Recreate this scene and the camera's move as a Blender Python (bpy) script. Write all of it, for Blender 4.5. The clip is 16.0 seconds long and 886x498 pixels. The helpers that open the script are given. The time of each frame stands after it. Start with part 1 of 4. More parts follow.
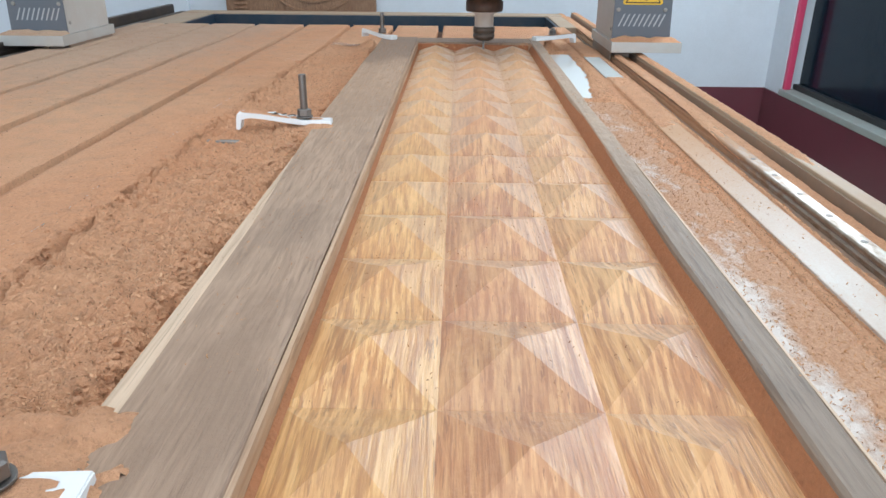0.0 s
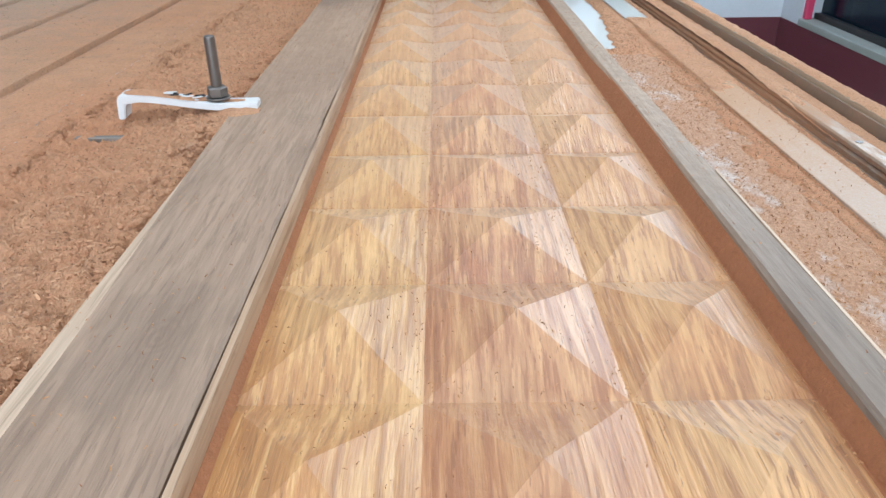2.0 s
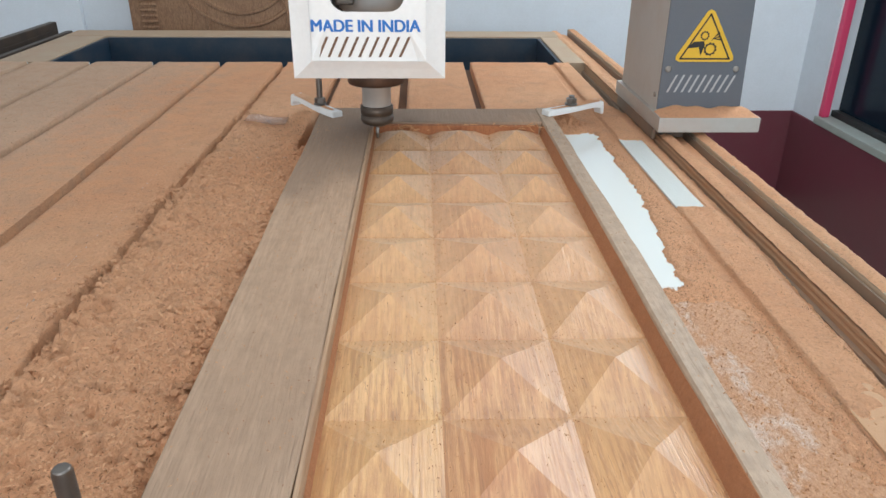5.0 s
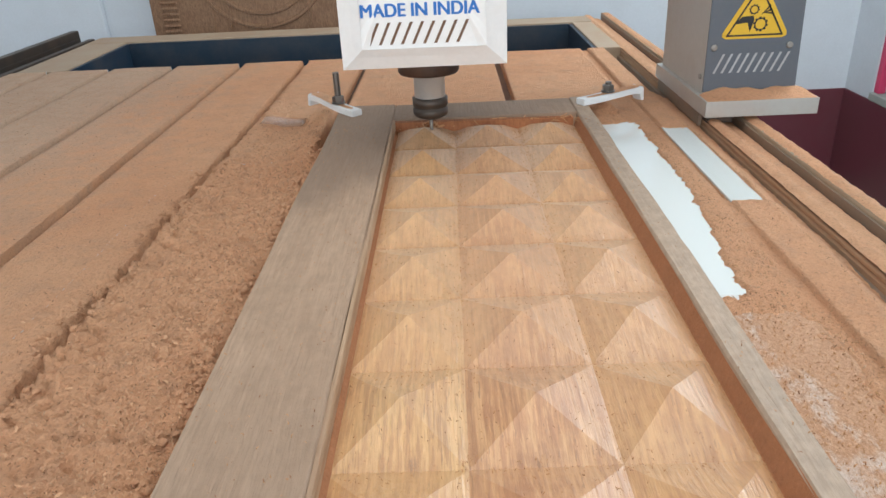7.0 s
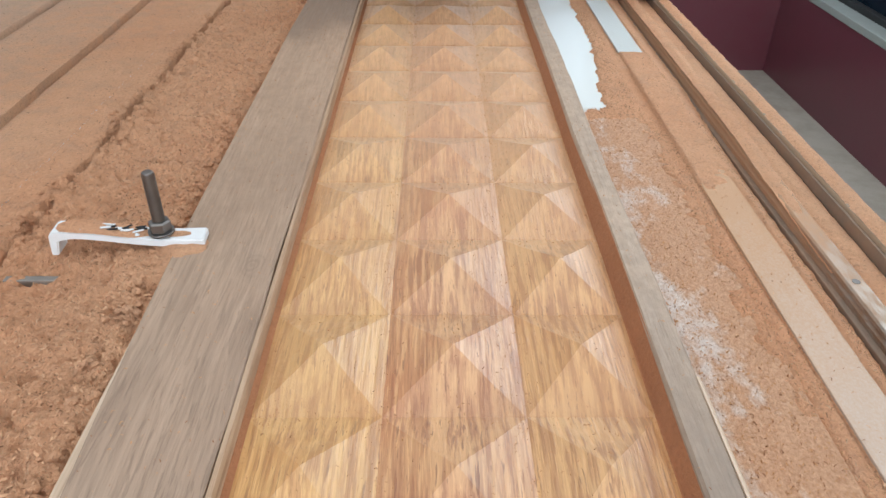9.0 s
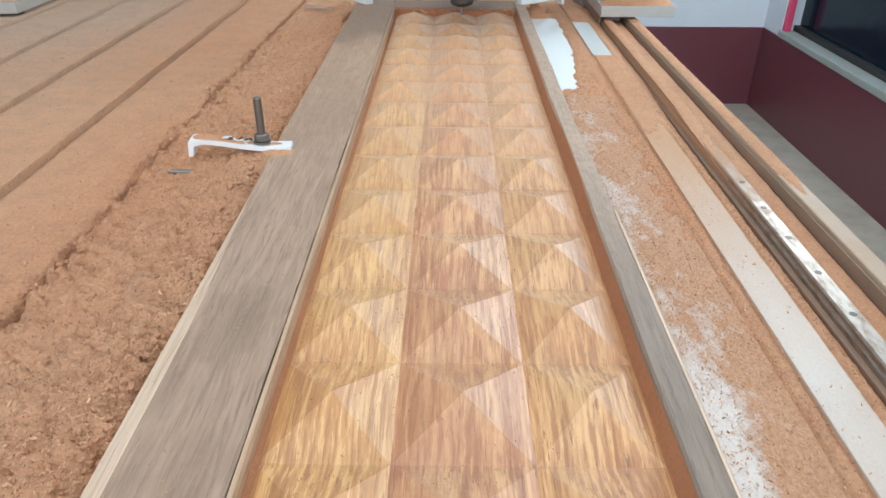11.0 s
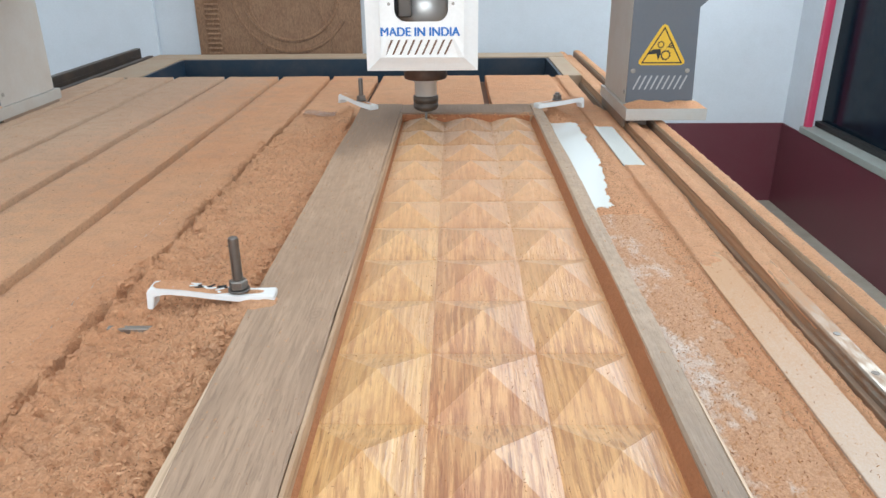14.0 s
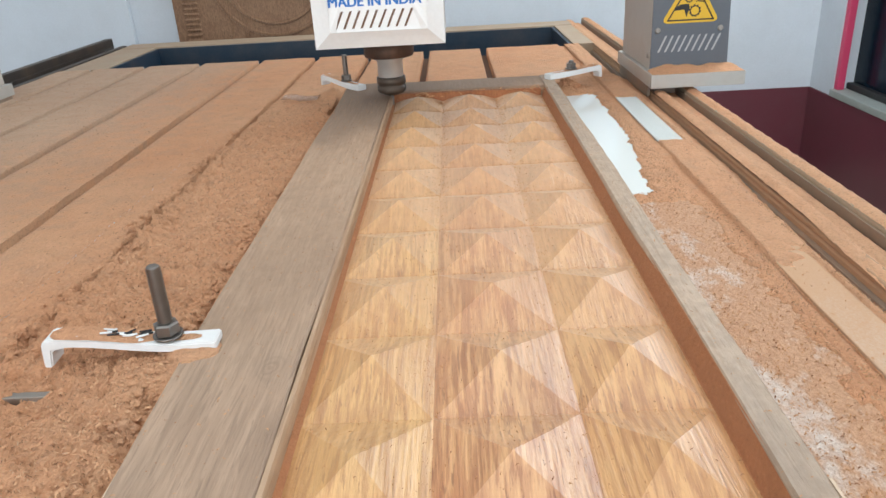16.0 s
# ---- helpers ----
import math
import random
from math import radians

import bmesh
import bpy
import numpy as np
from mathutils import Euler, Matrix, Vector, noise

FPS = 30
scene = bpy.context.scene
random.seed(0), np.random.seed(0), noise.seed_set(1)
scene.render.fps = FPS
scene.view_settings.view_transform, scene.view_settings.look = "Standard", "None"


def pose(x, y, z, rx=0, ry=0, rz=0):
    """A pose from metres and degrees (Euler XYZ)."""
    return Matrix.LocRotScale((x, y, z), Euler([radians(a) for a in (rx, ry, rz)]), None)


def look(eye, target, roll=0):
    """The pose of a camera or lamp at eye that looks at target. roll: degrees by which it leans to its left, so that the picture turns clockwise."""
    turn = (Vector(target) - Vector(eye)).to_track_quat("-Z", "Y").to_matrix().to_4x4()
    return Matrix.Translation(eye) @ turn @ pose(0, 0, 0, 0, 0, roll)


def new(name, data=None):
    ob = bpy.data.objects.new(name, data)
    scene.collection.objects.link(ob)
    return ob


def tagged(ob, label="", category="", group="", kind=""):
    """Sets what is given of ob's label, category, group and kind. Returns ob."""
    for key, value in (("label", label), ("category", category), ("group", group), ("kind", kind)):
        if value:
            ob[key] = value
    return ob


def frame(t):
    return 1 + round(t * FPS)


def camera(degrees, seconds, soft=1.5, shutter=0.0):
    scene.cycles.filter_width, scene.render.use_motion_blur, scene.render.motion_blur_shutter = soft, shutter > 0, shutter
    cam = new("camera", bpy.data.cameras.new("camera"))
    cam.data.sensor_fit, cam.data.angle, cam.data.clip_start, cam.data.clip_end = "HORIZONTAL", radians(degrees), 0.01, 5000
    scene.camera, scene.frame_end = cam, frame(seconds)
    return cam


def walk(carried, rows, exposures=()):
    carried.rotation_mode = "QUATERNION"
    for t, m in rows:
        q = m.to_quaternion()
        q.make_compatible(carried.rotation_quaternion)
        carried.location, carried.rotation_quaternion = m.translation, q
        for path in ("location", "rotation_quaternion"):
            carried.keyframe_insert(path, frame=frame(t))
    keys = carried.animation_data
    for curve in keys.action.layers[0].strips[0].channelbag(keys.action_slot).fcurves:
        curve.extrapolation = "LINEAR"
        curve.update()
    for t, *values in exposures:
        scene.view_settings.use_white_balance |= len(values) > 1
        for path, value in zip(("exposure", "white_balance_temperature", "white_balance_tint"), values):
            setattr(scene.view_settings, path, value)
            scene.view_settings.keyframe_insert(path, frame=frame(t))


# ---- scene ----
cam = camera(62.7, 16.0)
PATH = [
    (0, (0.03, 0.193, 0.29), (-0.003, 2.034, -0.492), 0.5),
    (0.5, (0.035, 0.273, 0.3), (0.0, 2.111, -0.487), -0.2),
    (1, (0.036, 0.365, 0.287), (0.013, 2.17, -0.574), -1.0),
    (1.5, (0.037, 0.447, 0.271), (0.03, 2.239, -0.615), -1.0),
    (2, (0.031, 0.543, 0.258), (0.034, 2.307, -0.685), -0.6),
    (2.5, (0.031, 0.638, 0.276), (-0.023, 2.458, -0.551), -1.5),
    (3, (0.006, 0.703, 0.261), (0.039, 2.561, -0.476), -0.0),
    (3.5, (-0.003, 0.792, 0.289), (0.132, 2.558, -0.639), 1.3),
    (4, (-0.001, 0.852, 0.363), (0.131, 2.663, -0.474), 1.9),
    (4.5, (-0.004, 0.908, 0.373), (0.105, 2.712, -0.484), 0.4),
    (5, (0.002, 0.976, 0.398), (0.065, 2.782, -0.459), 0.5),
    (5.2, (0.006, 1.016, 0.409), (0.053, 2.831, -0.431), 0.1),
    (7.3, (0.025, 1.07, 0.372), (-0.02, 2.865, -0.508), -2.9),
    (7.5, (0.032, 1.008, 0.385), (-0.017, 2.799, -0.502), -2.7),
    (8, (0.053, 0.874, 0.417), (0.011, 2.654, -0.493), -2.0),
    (8.5, (0.058, 0.786, 0.42), (0.055, 2.524, -0.569), -1.5),
    (9, (0.06, 0.707, 0.421), (0.084, 2.365, -0.696), 0.6),
    (9.5, (0.06, 0.671, 0.399), (0.088, 2.41, -0.589), 0.9),
    (10, (0.065, 0.562, 0.395), (0.069, 2.219, -0.725), 2.0),
    (10.2, (0.067, 0.486, 0.408), (0.074, 2.219, -0.591), 0.8),
    (12.3, (0.056, 0.271, 0.43), (0.015, 2.018, -0.542), -0.3),
    (12.5, (0.056, 0.309, 0.449), (0.011, 2.093, -0.453), -0.9),
    (13, (0.046, 0.407, 0.44), (0.024, 2.214, -0.416), -1.3),
    (13.5, (0.04, 0.49, 0.422), (-0.004, 2.317, -0.39), -1.4),
    (14, (0.045, 0.548, 0.405), (0.012, 2.393, -0.368), -0.5),
    (14.5, (0.038, 0.605, 0.391), (-0.03, 2.465, -0.341), -1.2),
    (15, (0.04, 0.665, 0.369), (-0.024, 2.534, -0.341), -1.1),
    (15.5, (0.042, 0.729, 0.345), (-0.005, 2.593, -0.378), -0.6),
    (16, (0.049, 0.771, 0.343), (-0.007, 2.598, -0.469), -3.4),
]
TONES = [(0.0, -0.06, 5900, 5), (0.5, -0.07, 5750, 5), (2.0, -0.05, 5700, 5), (3.0, -0.15, 6220, 6), (4.0, -0.05, 6080, 6), (5.0, -0.15, 6250, 6), (7.5, -0.17, 6250, 6), (8.0, -0.08, 6150, 6), (9.0, -0.17, 6080, 7), (9.5, -0.17, 5950, 6), (10.0, -0.05, 5950, 5), (12.5, -0.08, 5750, 4), (13.0, -0.03, 5980, 5), (14.5, 0.0, 6170, 5), (16.0, -0.05, 6300, 6)]
walk(cam, [(t, look(eye, target, roll)) for t, eye, target, roll in PATH], TONES)


# ---- world, lights ----
world = bpy.data.worlds.new("sky")
scene.world = world
world.use_nodes = True
sky = world.node_tree.nodes.new("ShaderNodeTexSky")
sky.sky_type, sky.sun_disc = "NISHITA", False
sky.sun_elevation, sky.sun_rotation = radians(40), radians(60)
world.node_tree.links.new(sky.outputs[0], world.node_tree.nodes["Background"].inputs[0])
world.node_tree.nodes["Background"].inputs[1].default_value = 0.1


def area_light(name, eye, target, w, h, watts, colour):
    data = bpy.data.lights.new(name, "AREA")
    data.shape, data.size, data.size_y = "RECTANGLE", w, h
    data.energy, data.color = watts, colour
    ob = new(name, data)
    ob.matrix_world = look(eye, target)
    return ob


KEY, FILL, TOP = 51, 128, 50
area_light("window_light", (1.70, 3.32, 1.36), (-0.4, 1.5, 0.0), 1.0, 1.7, KEY, (0.87, 0.95, 1.0))
# added fill from behind the camera; stands for no known opening
area_light("front_fill", (-0.4, -2.55, 0.75), (-0.2, 2.0, 0.3), 3.0, 2.5, FILL, (0.93, 0.96, 1.0))
# added soft fill just under the ceiling, no real lamp there
area_light("overhead_fill", (-0.2, 1.1, 2.53), (-0.2, 1.1, 0.0), 3.2, 3.4, TOP, (0.95, 0.98, 1.0))

# ---- materials ----


class Mat:
    """A node material with short calls."""

    def __init__(self, name, rough=0.6, metal=0.0):
        self.m = bpy.data.materials.new(name)
        self.m.use_nodes = True
        self.n, self.l = self.m.node_tree.nodes, self.m.node_tree.links
        self.b = self.n["Principled BSDF"]
        self.b.inputs["Roughness"].default_value = rough
        self.b.inputs["Metallic"].default_value = metal
        self.geo = self.n.new("ShaderNodeNewGeometry")

    def put(self, socket, value):
        if isinstance(value, bpy.types.NodeSocket):
            self.l.new(value, socket)
        elif isinstance(value, tuple) and len(value) == 3 and socket.type == "RGBA":
            socket.default_value = (*value, 1)
        else:
            socket.default_value = value

    def where(self, scale):
        n = self.n.new("ShaderNodeMapping")
        n.inputs["Scale"].default_value = scale
        self.l.new(self.geo.outputs["Position"], n.inputs[0])
        return n.outputs[0]

    def warp(self, vec, amount, scale):
        t = self.n.new("ShaderNodeTexNoise")
        t.inputs["Scale"].default_value = scale
        self.l.new(self.geo.outputs["Position"], t.inputs["Vector"])
        a = self.n.new("ShaderNodeVectorMath")
        a.operation = "MULTIPLY_ADD"
        self.l.new(t.outputs["Color"], a.inputs[0])
        a.inputs[1].default_value = amount
        self.l.new(vec, a.inputs[2])
        return a.outputs[0]

    def noise(self, vec, detail=4.0, rough=0.6):
        t = self.n.new("ShaderNodeTexNoise")
        t.inputs["Scale"].default_value = 1.0
        t.inputs["Detail"].default_value = detail
        t.inputs["Roughness"].default_value = rough
        self.l.new(vec, t.inputs["Vector"])
        return t.outputs["Fac"]

    def ramp(self, fac, a, b):
        r = self.n.new("ShaderNodeMapRange")
        self.l.new(fac, r.inputs[0])
        r.inputs[1].default_value, r.inputs[2].default_value = a, b
        return r.outputs[0]

    def mix(self, fac, a, b, mode="MIX"):
        m = self.n.new("ShaderNodeMix")
        m.data_type, m.blend_type = "RGBA", mode
        self.put(m.inputs[0], fac)
        self.put(m.inputs[6], a)
        self.put(m.inputs[7], b)
        return m.outputs[2]

    def math(self, op, a, b):
        m = self.n.new("ShaderNodeMath")
        m.operation = op
        self.put(m.inputs[0], a)
        self.put(m.inputs[1], b)
        return m.outputs[0]

    def colour(self, c):
        self.put(self.b.inputs["Base Color"], c)
        return self

    def rough(self, v):
        self.put(self.b.inputs["Roughness"], v)
        return self

    def bump(self, h, strength, dist):
        n = self.n.new("ShaderNodeBump")
        n.inputs["Strength"].default_value = strength
        n.inputs["Distance"].default_value = dist
        self.l.new(h, n.inputs["Height"])
        self.l.new(n.outputs[0], self.b.inputs["Normal"])
        return self


def paint(name, col, rough=0.5, metal=0.0, dirt=(0.45, 0.27, 0.16), amount=0.25):
    m = Mat(name, rough, metal)
    n1 = m.noise(m.where((9, 9, 9)), 6, 0.65)
    n2 = m.noise(m.where((130, 130, 130)), 3)
    c = m.mix(m.math("MULTIPLY", m.ramp(n1, 0.42, 0.75), amount), col, dirt)
    c = m.mix(m.math("MULTIPLY", m.ramp(n2, 0.3, 0.8), 0.18), c, tuple(v * 0.7 for v in col))
    m.colour(c).rough(m.math("ADD", m.math("MULTIPLY", n1, 0.25), rough - 0.1))
    return m.bump(n2, 0.08, 0.002).m


def wood(name, pale, mid, dark, patchy=0.0, streak=1.0, rough=0.45, bump=0.5, spec=0.4, swirl=1.0, blot=None, knots=(), short=1.0, sheen=0.0, pores=0.60, dusty=0.0, dark_tone=None, reach=(1.15, 1.8), film_tone=(0.70, 0.40, 0.21)):
    """Timber with its grain along y: broad figure, soft bands, sparse short pores, blotches, knots and torn fibres."""
    m = Mat(name, rough)
    base = m.where((1, 1, 1))
    ring = None
    for kx, ky, r in knots:
        d = m.n.new("ShaderNodeVectorMath")
        d.operation = "DISTANCE"
        q = m.n.new("ShaderNodeMapping")
        q.inputs["Scale"].default_value = (1.0, 0.62, 0.0)
        m.l.new(m.warp(base, (0.016, 0.04, 0.0), 24.0), q.inputs[0])
        m.l.new(q.outputs[0], d.inputs[0])
        d.inputs[1].default_value = (kx + 0.008, (ky + 0.02) * 0.62, 0.0)
        wave = m.math("SINE", m.math("MULTIPLY", d.outputs["Value"], 1300.0), 0.0)
        one = m.math("MULTIPLY", m.ramp(d.outputs["Value"], r, r * 0.4), m.math("ADD", m.math("MULTIPLY", wave, 0.3), 0.6))
        ring = one if ring is None else m.math("MAXIMUM", ring, one)
    v = m.warp(m.where((14, 1.6, 14)), (1.3 * swirl, 0.5, 0.5), 5.0)
    figure = m.noise(v, 3, 0.5)
    band = m.noise(m.warp(m.where((95, 1.7 * short, 30)), (2.2 * swirl, 0.3, 0.5), 5.0), 3, 0.55)
    fine = m.noise(m.warp(m.where((260, 4.5 * short, 70)), (2.8 * swirl, 0.4, 0.6), 6.0), 4, 0.62)
    pore = m.noise(m.warp(m.where((330, 7.5 * short, 130)), (4.0 * swirl, 0.7, 1.0), 8.0), 3, 0.6)
    patch = m.noise(m.warp(m.where((13, 4.0, 9)), (1.5, 0.8, 0.5), 4.0), 4)
    tone = m.noise(m.warp(m.where((9, 7, 5)), (0.8, 0.8, 0.5), 9.0), 3)
    torn = m.noise(m.where((90, 55, 90)), 5, 0.7)
    c = m.mix(m.ramp(figure, 0.32, 0.68), pale, mid)
    c = m.mix(m.math("MULTIPLY", m.ramp(tone, 0.45, 0.66), 0.65 if blot else 0.0), c, blot or mid)
    c = m.mix(m.math("MULTIPLY", m.ramp(band, 0.52, 0.68), 0.5 * streak), c, dark)
    c = m.mix(m.math("MULTIPLY", m.ramp(band, 0.46, 0.33), 0.5), c, tuple(min(1, x * 1.22) for x in pale))
    c = m.mix(m.math("MULTIPLY", m.ramp(fine, 0.53, 0.59), 0.5 * streak), c, dark)
    c = m.mix(m.math("MULTIPLY", m.ramp(fine, 0.47, 0.40), 0.55 * streak), c, tuple(min(1, x * 1.25) for x in pale))
    c = m.mix(m.math("MULTIPLY", m.ramp(pore, pores, pores + 0.04), 0.6 * streak), c, tuple(x * 0.65 for x in dark))
    c = m.mix(m.math("MULTIPLY", m.ramp(patch, 0.48, 0.68), patchy), c, tuple(x * 0.85 for x in dark))
    if ring is not None:
        c = m.mix(m.math("MULTIPLY", ring, 0.5), c, tuple(x * 0.6 for x in dark))
    rnd = m.n.new("ShaderNodeObjectInfo").outputs["Random"]
    c = m.mix(m.math("MULTIPLY", rnd, 0.4), c, mid)
    axes = m.n.new("ShaderNodeSeparateXYZ")
    m.l.new(m.geo.outputs["Position"], axes.inputs[0])
    if dusty:
        film = m.math("ADD", m.math("MULTIPLY", m.ramp(axes.outputs[1], *reach), 0.85), m.math("MULTIPLY", m.math("SUBTRACT", patch, 0.5), 0.9))
        film = m.math("MINIMUM", m.math("MAXIMUM", film, 0.0), 1.0)
        c = m.mix(m.math("MULTIPLY", film, dusty), c, m.mix(m.ramp(torn, 0.4, 0.6), film_tone, tuple(x * 0.82 for x in film_tone)))
    if dark_tone:
        # darker tone at the far end, past a ragged slanting edge, and one dark blotch
        edge = m.math("ADD", m.math("SUBTRACT", axes.outputs[1], axes.outputs[0]), m.math("MULTIPLY", m.noise(m.where((14, 9, 9)), 4), 0.28))
        far = m.ramp(edge, 2.22, 2.32)
        d = m.n.new("ShaderNodeVectorMath")
        d.operation = "DISTANCE"
        q = m.n.new("ShaderNodeMapping")
        q.inputs["Scale"].default_value = (1.0, 0.5, 0.0)
        m.l.new(m.warp(base, (0.03, 0.06, 0.0), 30.0), q.inputs[0])
        m.l.new(q.outputs[0], d.inputs[0])
        d.inputs[1].default_value = (-0.122, 0.455, 0.0)
        c = m.mix(m.math("MULTIPLY", m.math("MAXIMUM", far, m.math("MULTIPLY", m.ramp(d.outputs["Value"], 0.036, 0.030), 0.6)), 0.62), c, dark_tone)
    h = m.math("ADD", m.math("MULTIPLY", fine, 0.8), m.math("MULTIPLY", pore, 0.4))
    h = m.math("ADD", h, m.math("MULTIPLY", m.math("MULTIPLY", torn, m.ramp(patch, 0.52, 0.66)), 0.9))
    m.colour(c).rough(m.math("ADD", m.math("MULTIPLY", fine, 0.3), rough - 0.15))
    m.b.inputs["Specular IOR Level"].default_value = spec
    m.b.inputs["Sheen Weight"].default_value = sheen
    m.b.inputs["Sheen Roughness"].default_value = 0.4
    m.b.inputs["Sheen Tint"].default_value = (1.0, 0.95, 0.78, 1)
    return m.bump(h, bump, 0.0018).m


def dust(name, pale, red, fine=1.0, thin=None):
    """Sawdust in two tones with dark and pale grains; thin names the colour of a mere film on the far corner of the bed."""
    m = Mat(name, 0.95)
    big = m.noise(m.where((1.6, 0.9, 1.6)), 3)
    mid = m.noise(m.where((28, 28, 28)), 5, 0.6)
    sp = m.noise(m.where((260, 210, 260)), 4, 0.75)
    c = m.mix(m.ramp(big, 0.35, 0.65), pale, red)
    if thin:
        axes = m.n.new("ShaderNodeSeparateXYZ")
        m.l.new(m.geo.outputs["Position"], axes.inputs[0])
        far = m.math("ADD", m.math("MULTIPLY", m.ramp(axes.outputs[0], -0.45, -0.90), m.ramp(axes.outputs[1], 1.2, 2.4)), m.math("MULTIPLY", m.math("SUBTRACT", mid, 0.5), 1.2))
        c = m.mix(m.math("MULTIPLY", m.ramp(far, 0.05, 0.8), 0.7), c, thin)
    c = m.mix(m.math("MULTIPLY", m.ramp(mid, 0.4, 0.75), 0.35), c, tuple(x * 0.72 for x in red))
    c = m.mix(m.math("MULTIPLY", m.ramp(sp, 0.54, 0.70), 0.48 * min(1.0, 0.4 + fine * 0.6)), c, tuple(x * 0.42 for x in red))
    c = m.mix(m.math("MULTIPLY", m.ramp(sp, 0.45, 0.25), 0.45), c, tuple(min(1, x * 1.35) for x in pale))
    m.colour(c)
    return m.bump(m.math("ADD", m.math("MULTIPLY", sp, 1.6), m.math("MULTIPLY", mid, 1.5)), 0.95 * fine, 0.005).m


PINE = wood("yellow_wood", (0.67, 0.41, 0.165), (0.55, 0.27, 0.082), (0.30, 0.115, 0.032), 0.15, 1.15, 0.40, 0.95, 0.85, 0.8, (0.51, 0.20, 0.048), (), 3.0, 0.34, 0.625, 0.75)
PINK = wood("pink_wood", (0.62, 0.355, 0.165), (0.49, 0.21, 0.082), (0.265, 0.085, 0.032), 0.30, 1.15, 0.40, 0.95, 0.85, 0.8, (0.41, 0.122, 0.040), (), 3.0, 0.34, 0.625, 0.75)
AMBER = wood("amber_wood", (0.64, 0.37, 0.158), (0.515, 0.235, 0.078), (0.28, 0.10, 0.032), 0.25, 1.15, 0.40, 0.95, 0.85, 0.8, (0.44, 0.155, 0.042), (), 3.0, 0.34, 0.625, 0.75)
STILE = wood("weathered_wood", (0.43, 0.30, 0.21), (0.365, 0.248, 0.17), (0.18, 0.122, 0.087), 0.7, 0.7, 0.62, 0.9, 0.25, 0.9, (0.36, 0.26, 0.185),
             ((-0.112, 1.271, 0.017), (-0.128, 0.88, 0.020), (-0.155, 1.72, 0.012)), 3.0, 0.0, 0.58, 0.48, (0.23, 0.16, 0.115), (1.15, 1.7), (0.58, 0.385, 0.25))
GREYSTILE = wood("grey_weathered_wood", (0.30, 0.235, 0.18), (0.24, 0.185, 0.145), (0.12, 0.093, 0.075), 0.5, 0.6, 0.6, 0.9, 0.3, 0.9, (0.20, 0.155, 0.125), (), 3.0, 0.0, 0.58, 0.9, None, (0.75, 1.35), (0.52, 0.38, 0.27))
SAP = wood("sapwood", (0.66, 0.50, 0.36), (0.58, 0.42, 0.28), (0.36, 0.22, 0.13), 0.1, 0.6, 0.6, 0.4)
LIP = wood("dusty_lip_wood", (0.50, 0.35, 0.23), (0.42, 0.27, 0.16), (0.26, 0.14, 0.08), 0.3, 0.7, 0.6, 0.4)
CUT = wood("fresh_cut_wood", (0.40, 0.16, 0.065), (0.34, 0.125, 0.05), (0.2, 0.07, 0.03), 0, 0.6, 0.7, 0.3)
BOARD = wood("dark_board_wood", (0.32, 0.185, 0.105), (0.25, 0.135, 0.075), (0.13, 0.065, 0.036), 0, 0.8, 0.5, 0.3)
DUST = dust("sawdust", (0.77, 0.435, 0.245), (0.74, 0.345, 0.170), 1.0, (0.60, 0.47, 0.35))
REDDUST = dust("reddish_dust", (0.44, 0.19, 0.085), (0.38, 0.15, 0.062), 0.5)
PALECHIP = dust("pale_shavings", (0.70, 0.45, 0.28), (0.60, 0.34, 0.19), 0.2)
ORANGECHIP = dust("orange_chips", (0.60, 0.33, 0.16), (0.50, 0.245, 0.105), 0.2)
CHIP = dust("wood_chips", (0.76, 0.46, 0.265), (0.68, 0.35, 0.18), 0.2)
DARKCHIP = dust("dark_chips", (0.36, 0.18, 0.085), (0.26, 0.11, 0.05), 0.2)
PVC = paint("white_pvc", (0.80, 0.85, 0.83), 0.36, 0, (0.5, 0.33, 0.22), 0.22)


def dusty_pvc(name, clean):
    """White plastic under a film of sawdust that thins towards the front; clean beyond y = clean."""
    m = Mat(name, 0.3)
    sp = m.noise(m.where((420, 300, 420)), 4, 0.75)
    big = m.noise(m.where((30, 9, 30)), 4)
    y = m.n.new("ShaderNodeSeparateXYZ")
    m.l.new(m.geo.outputs["Position"], y.inputs[0])
    speck = m.ramp(m.math("ADD", sp, m.math("MULTIPLY", big, 0.6)), 0.55, 0.95)
    film = m.math("ADD", m.math("MULTIPLY", m.ramp(y.outputs[1], 0.85, 1.65), 0.72), m.math("ADD", m.math("MULTIPLY", speck, 0.20), 0.38))
    film = m.math("MULTIPLY", film, m.ramp(y.outputs[1], clean, clean - 0.04))
    m.b.inputs["Specular IOR Level"].default_value = 0.35
    m.colour(m.mix(m.math("ADD", m.math("MULTIPLY", film, 0.95), 0.03), (0.64, 0.675, 0.655), (0.50, 0.295, 0.165)))
    m.rough(m.math("ADD", m.math("MULTIPLY", film, 0.5), 0.24))
    return m.bump(sp, 0.2, 0.002).m


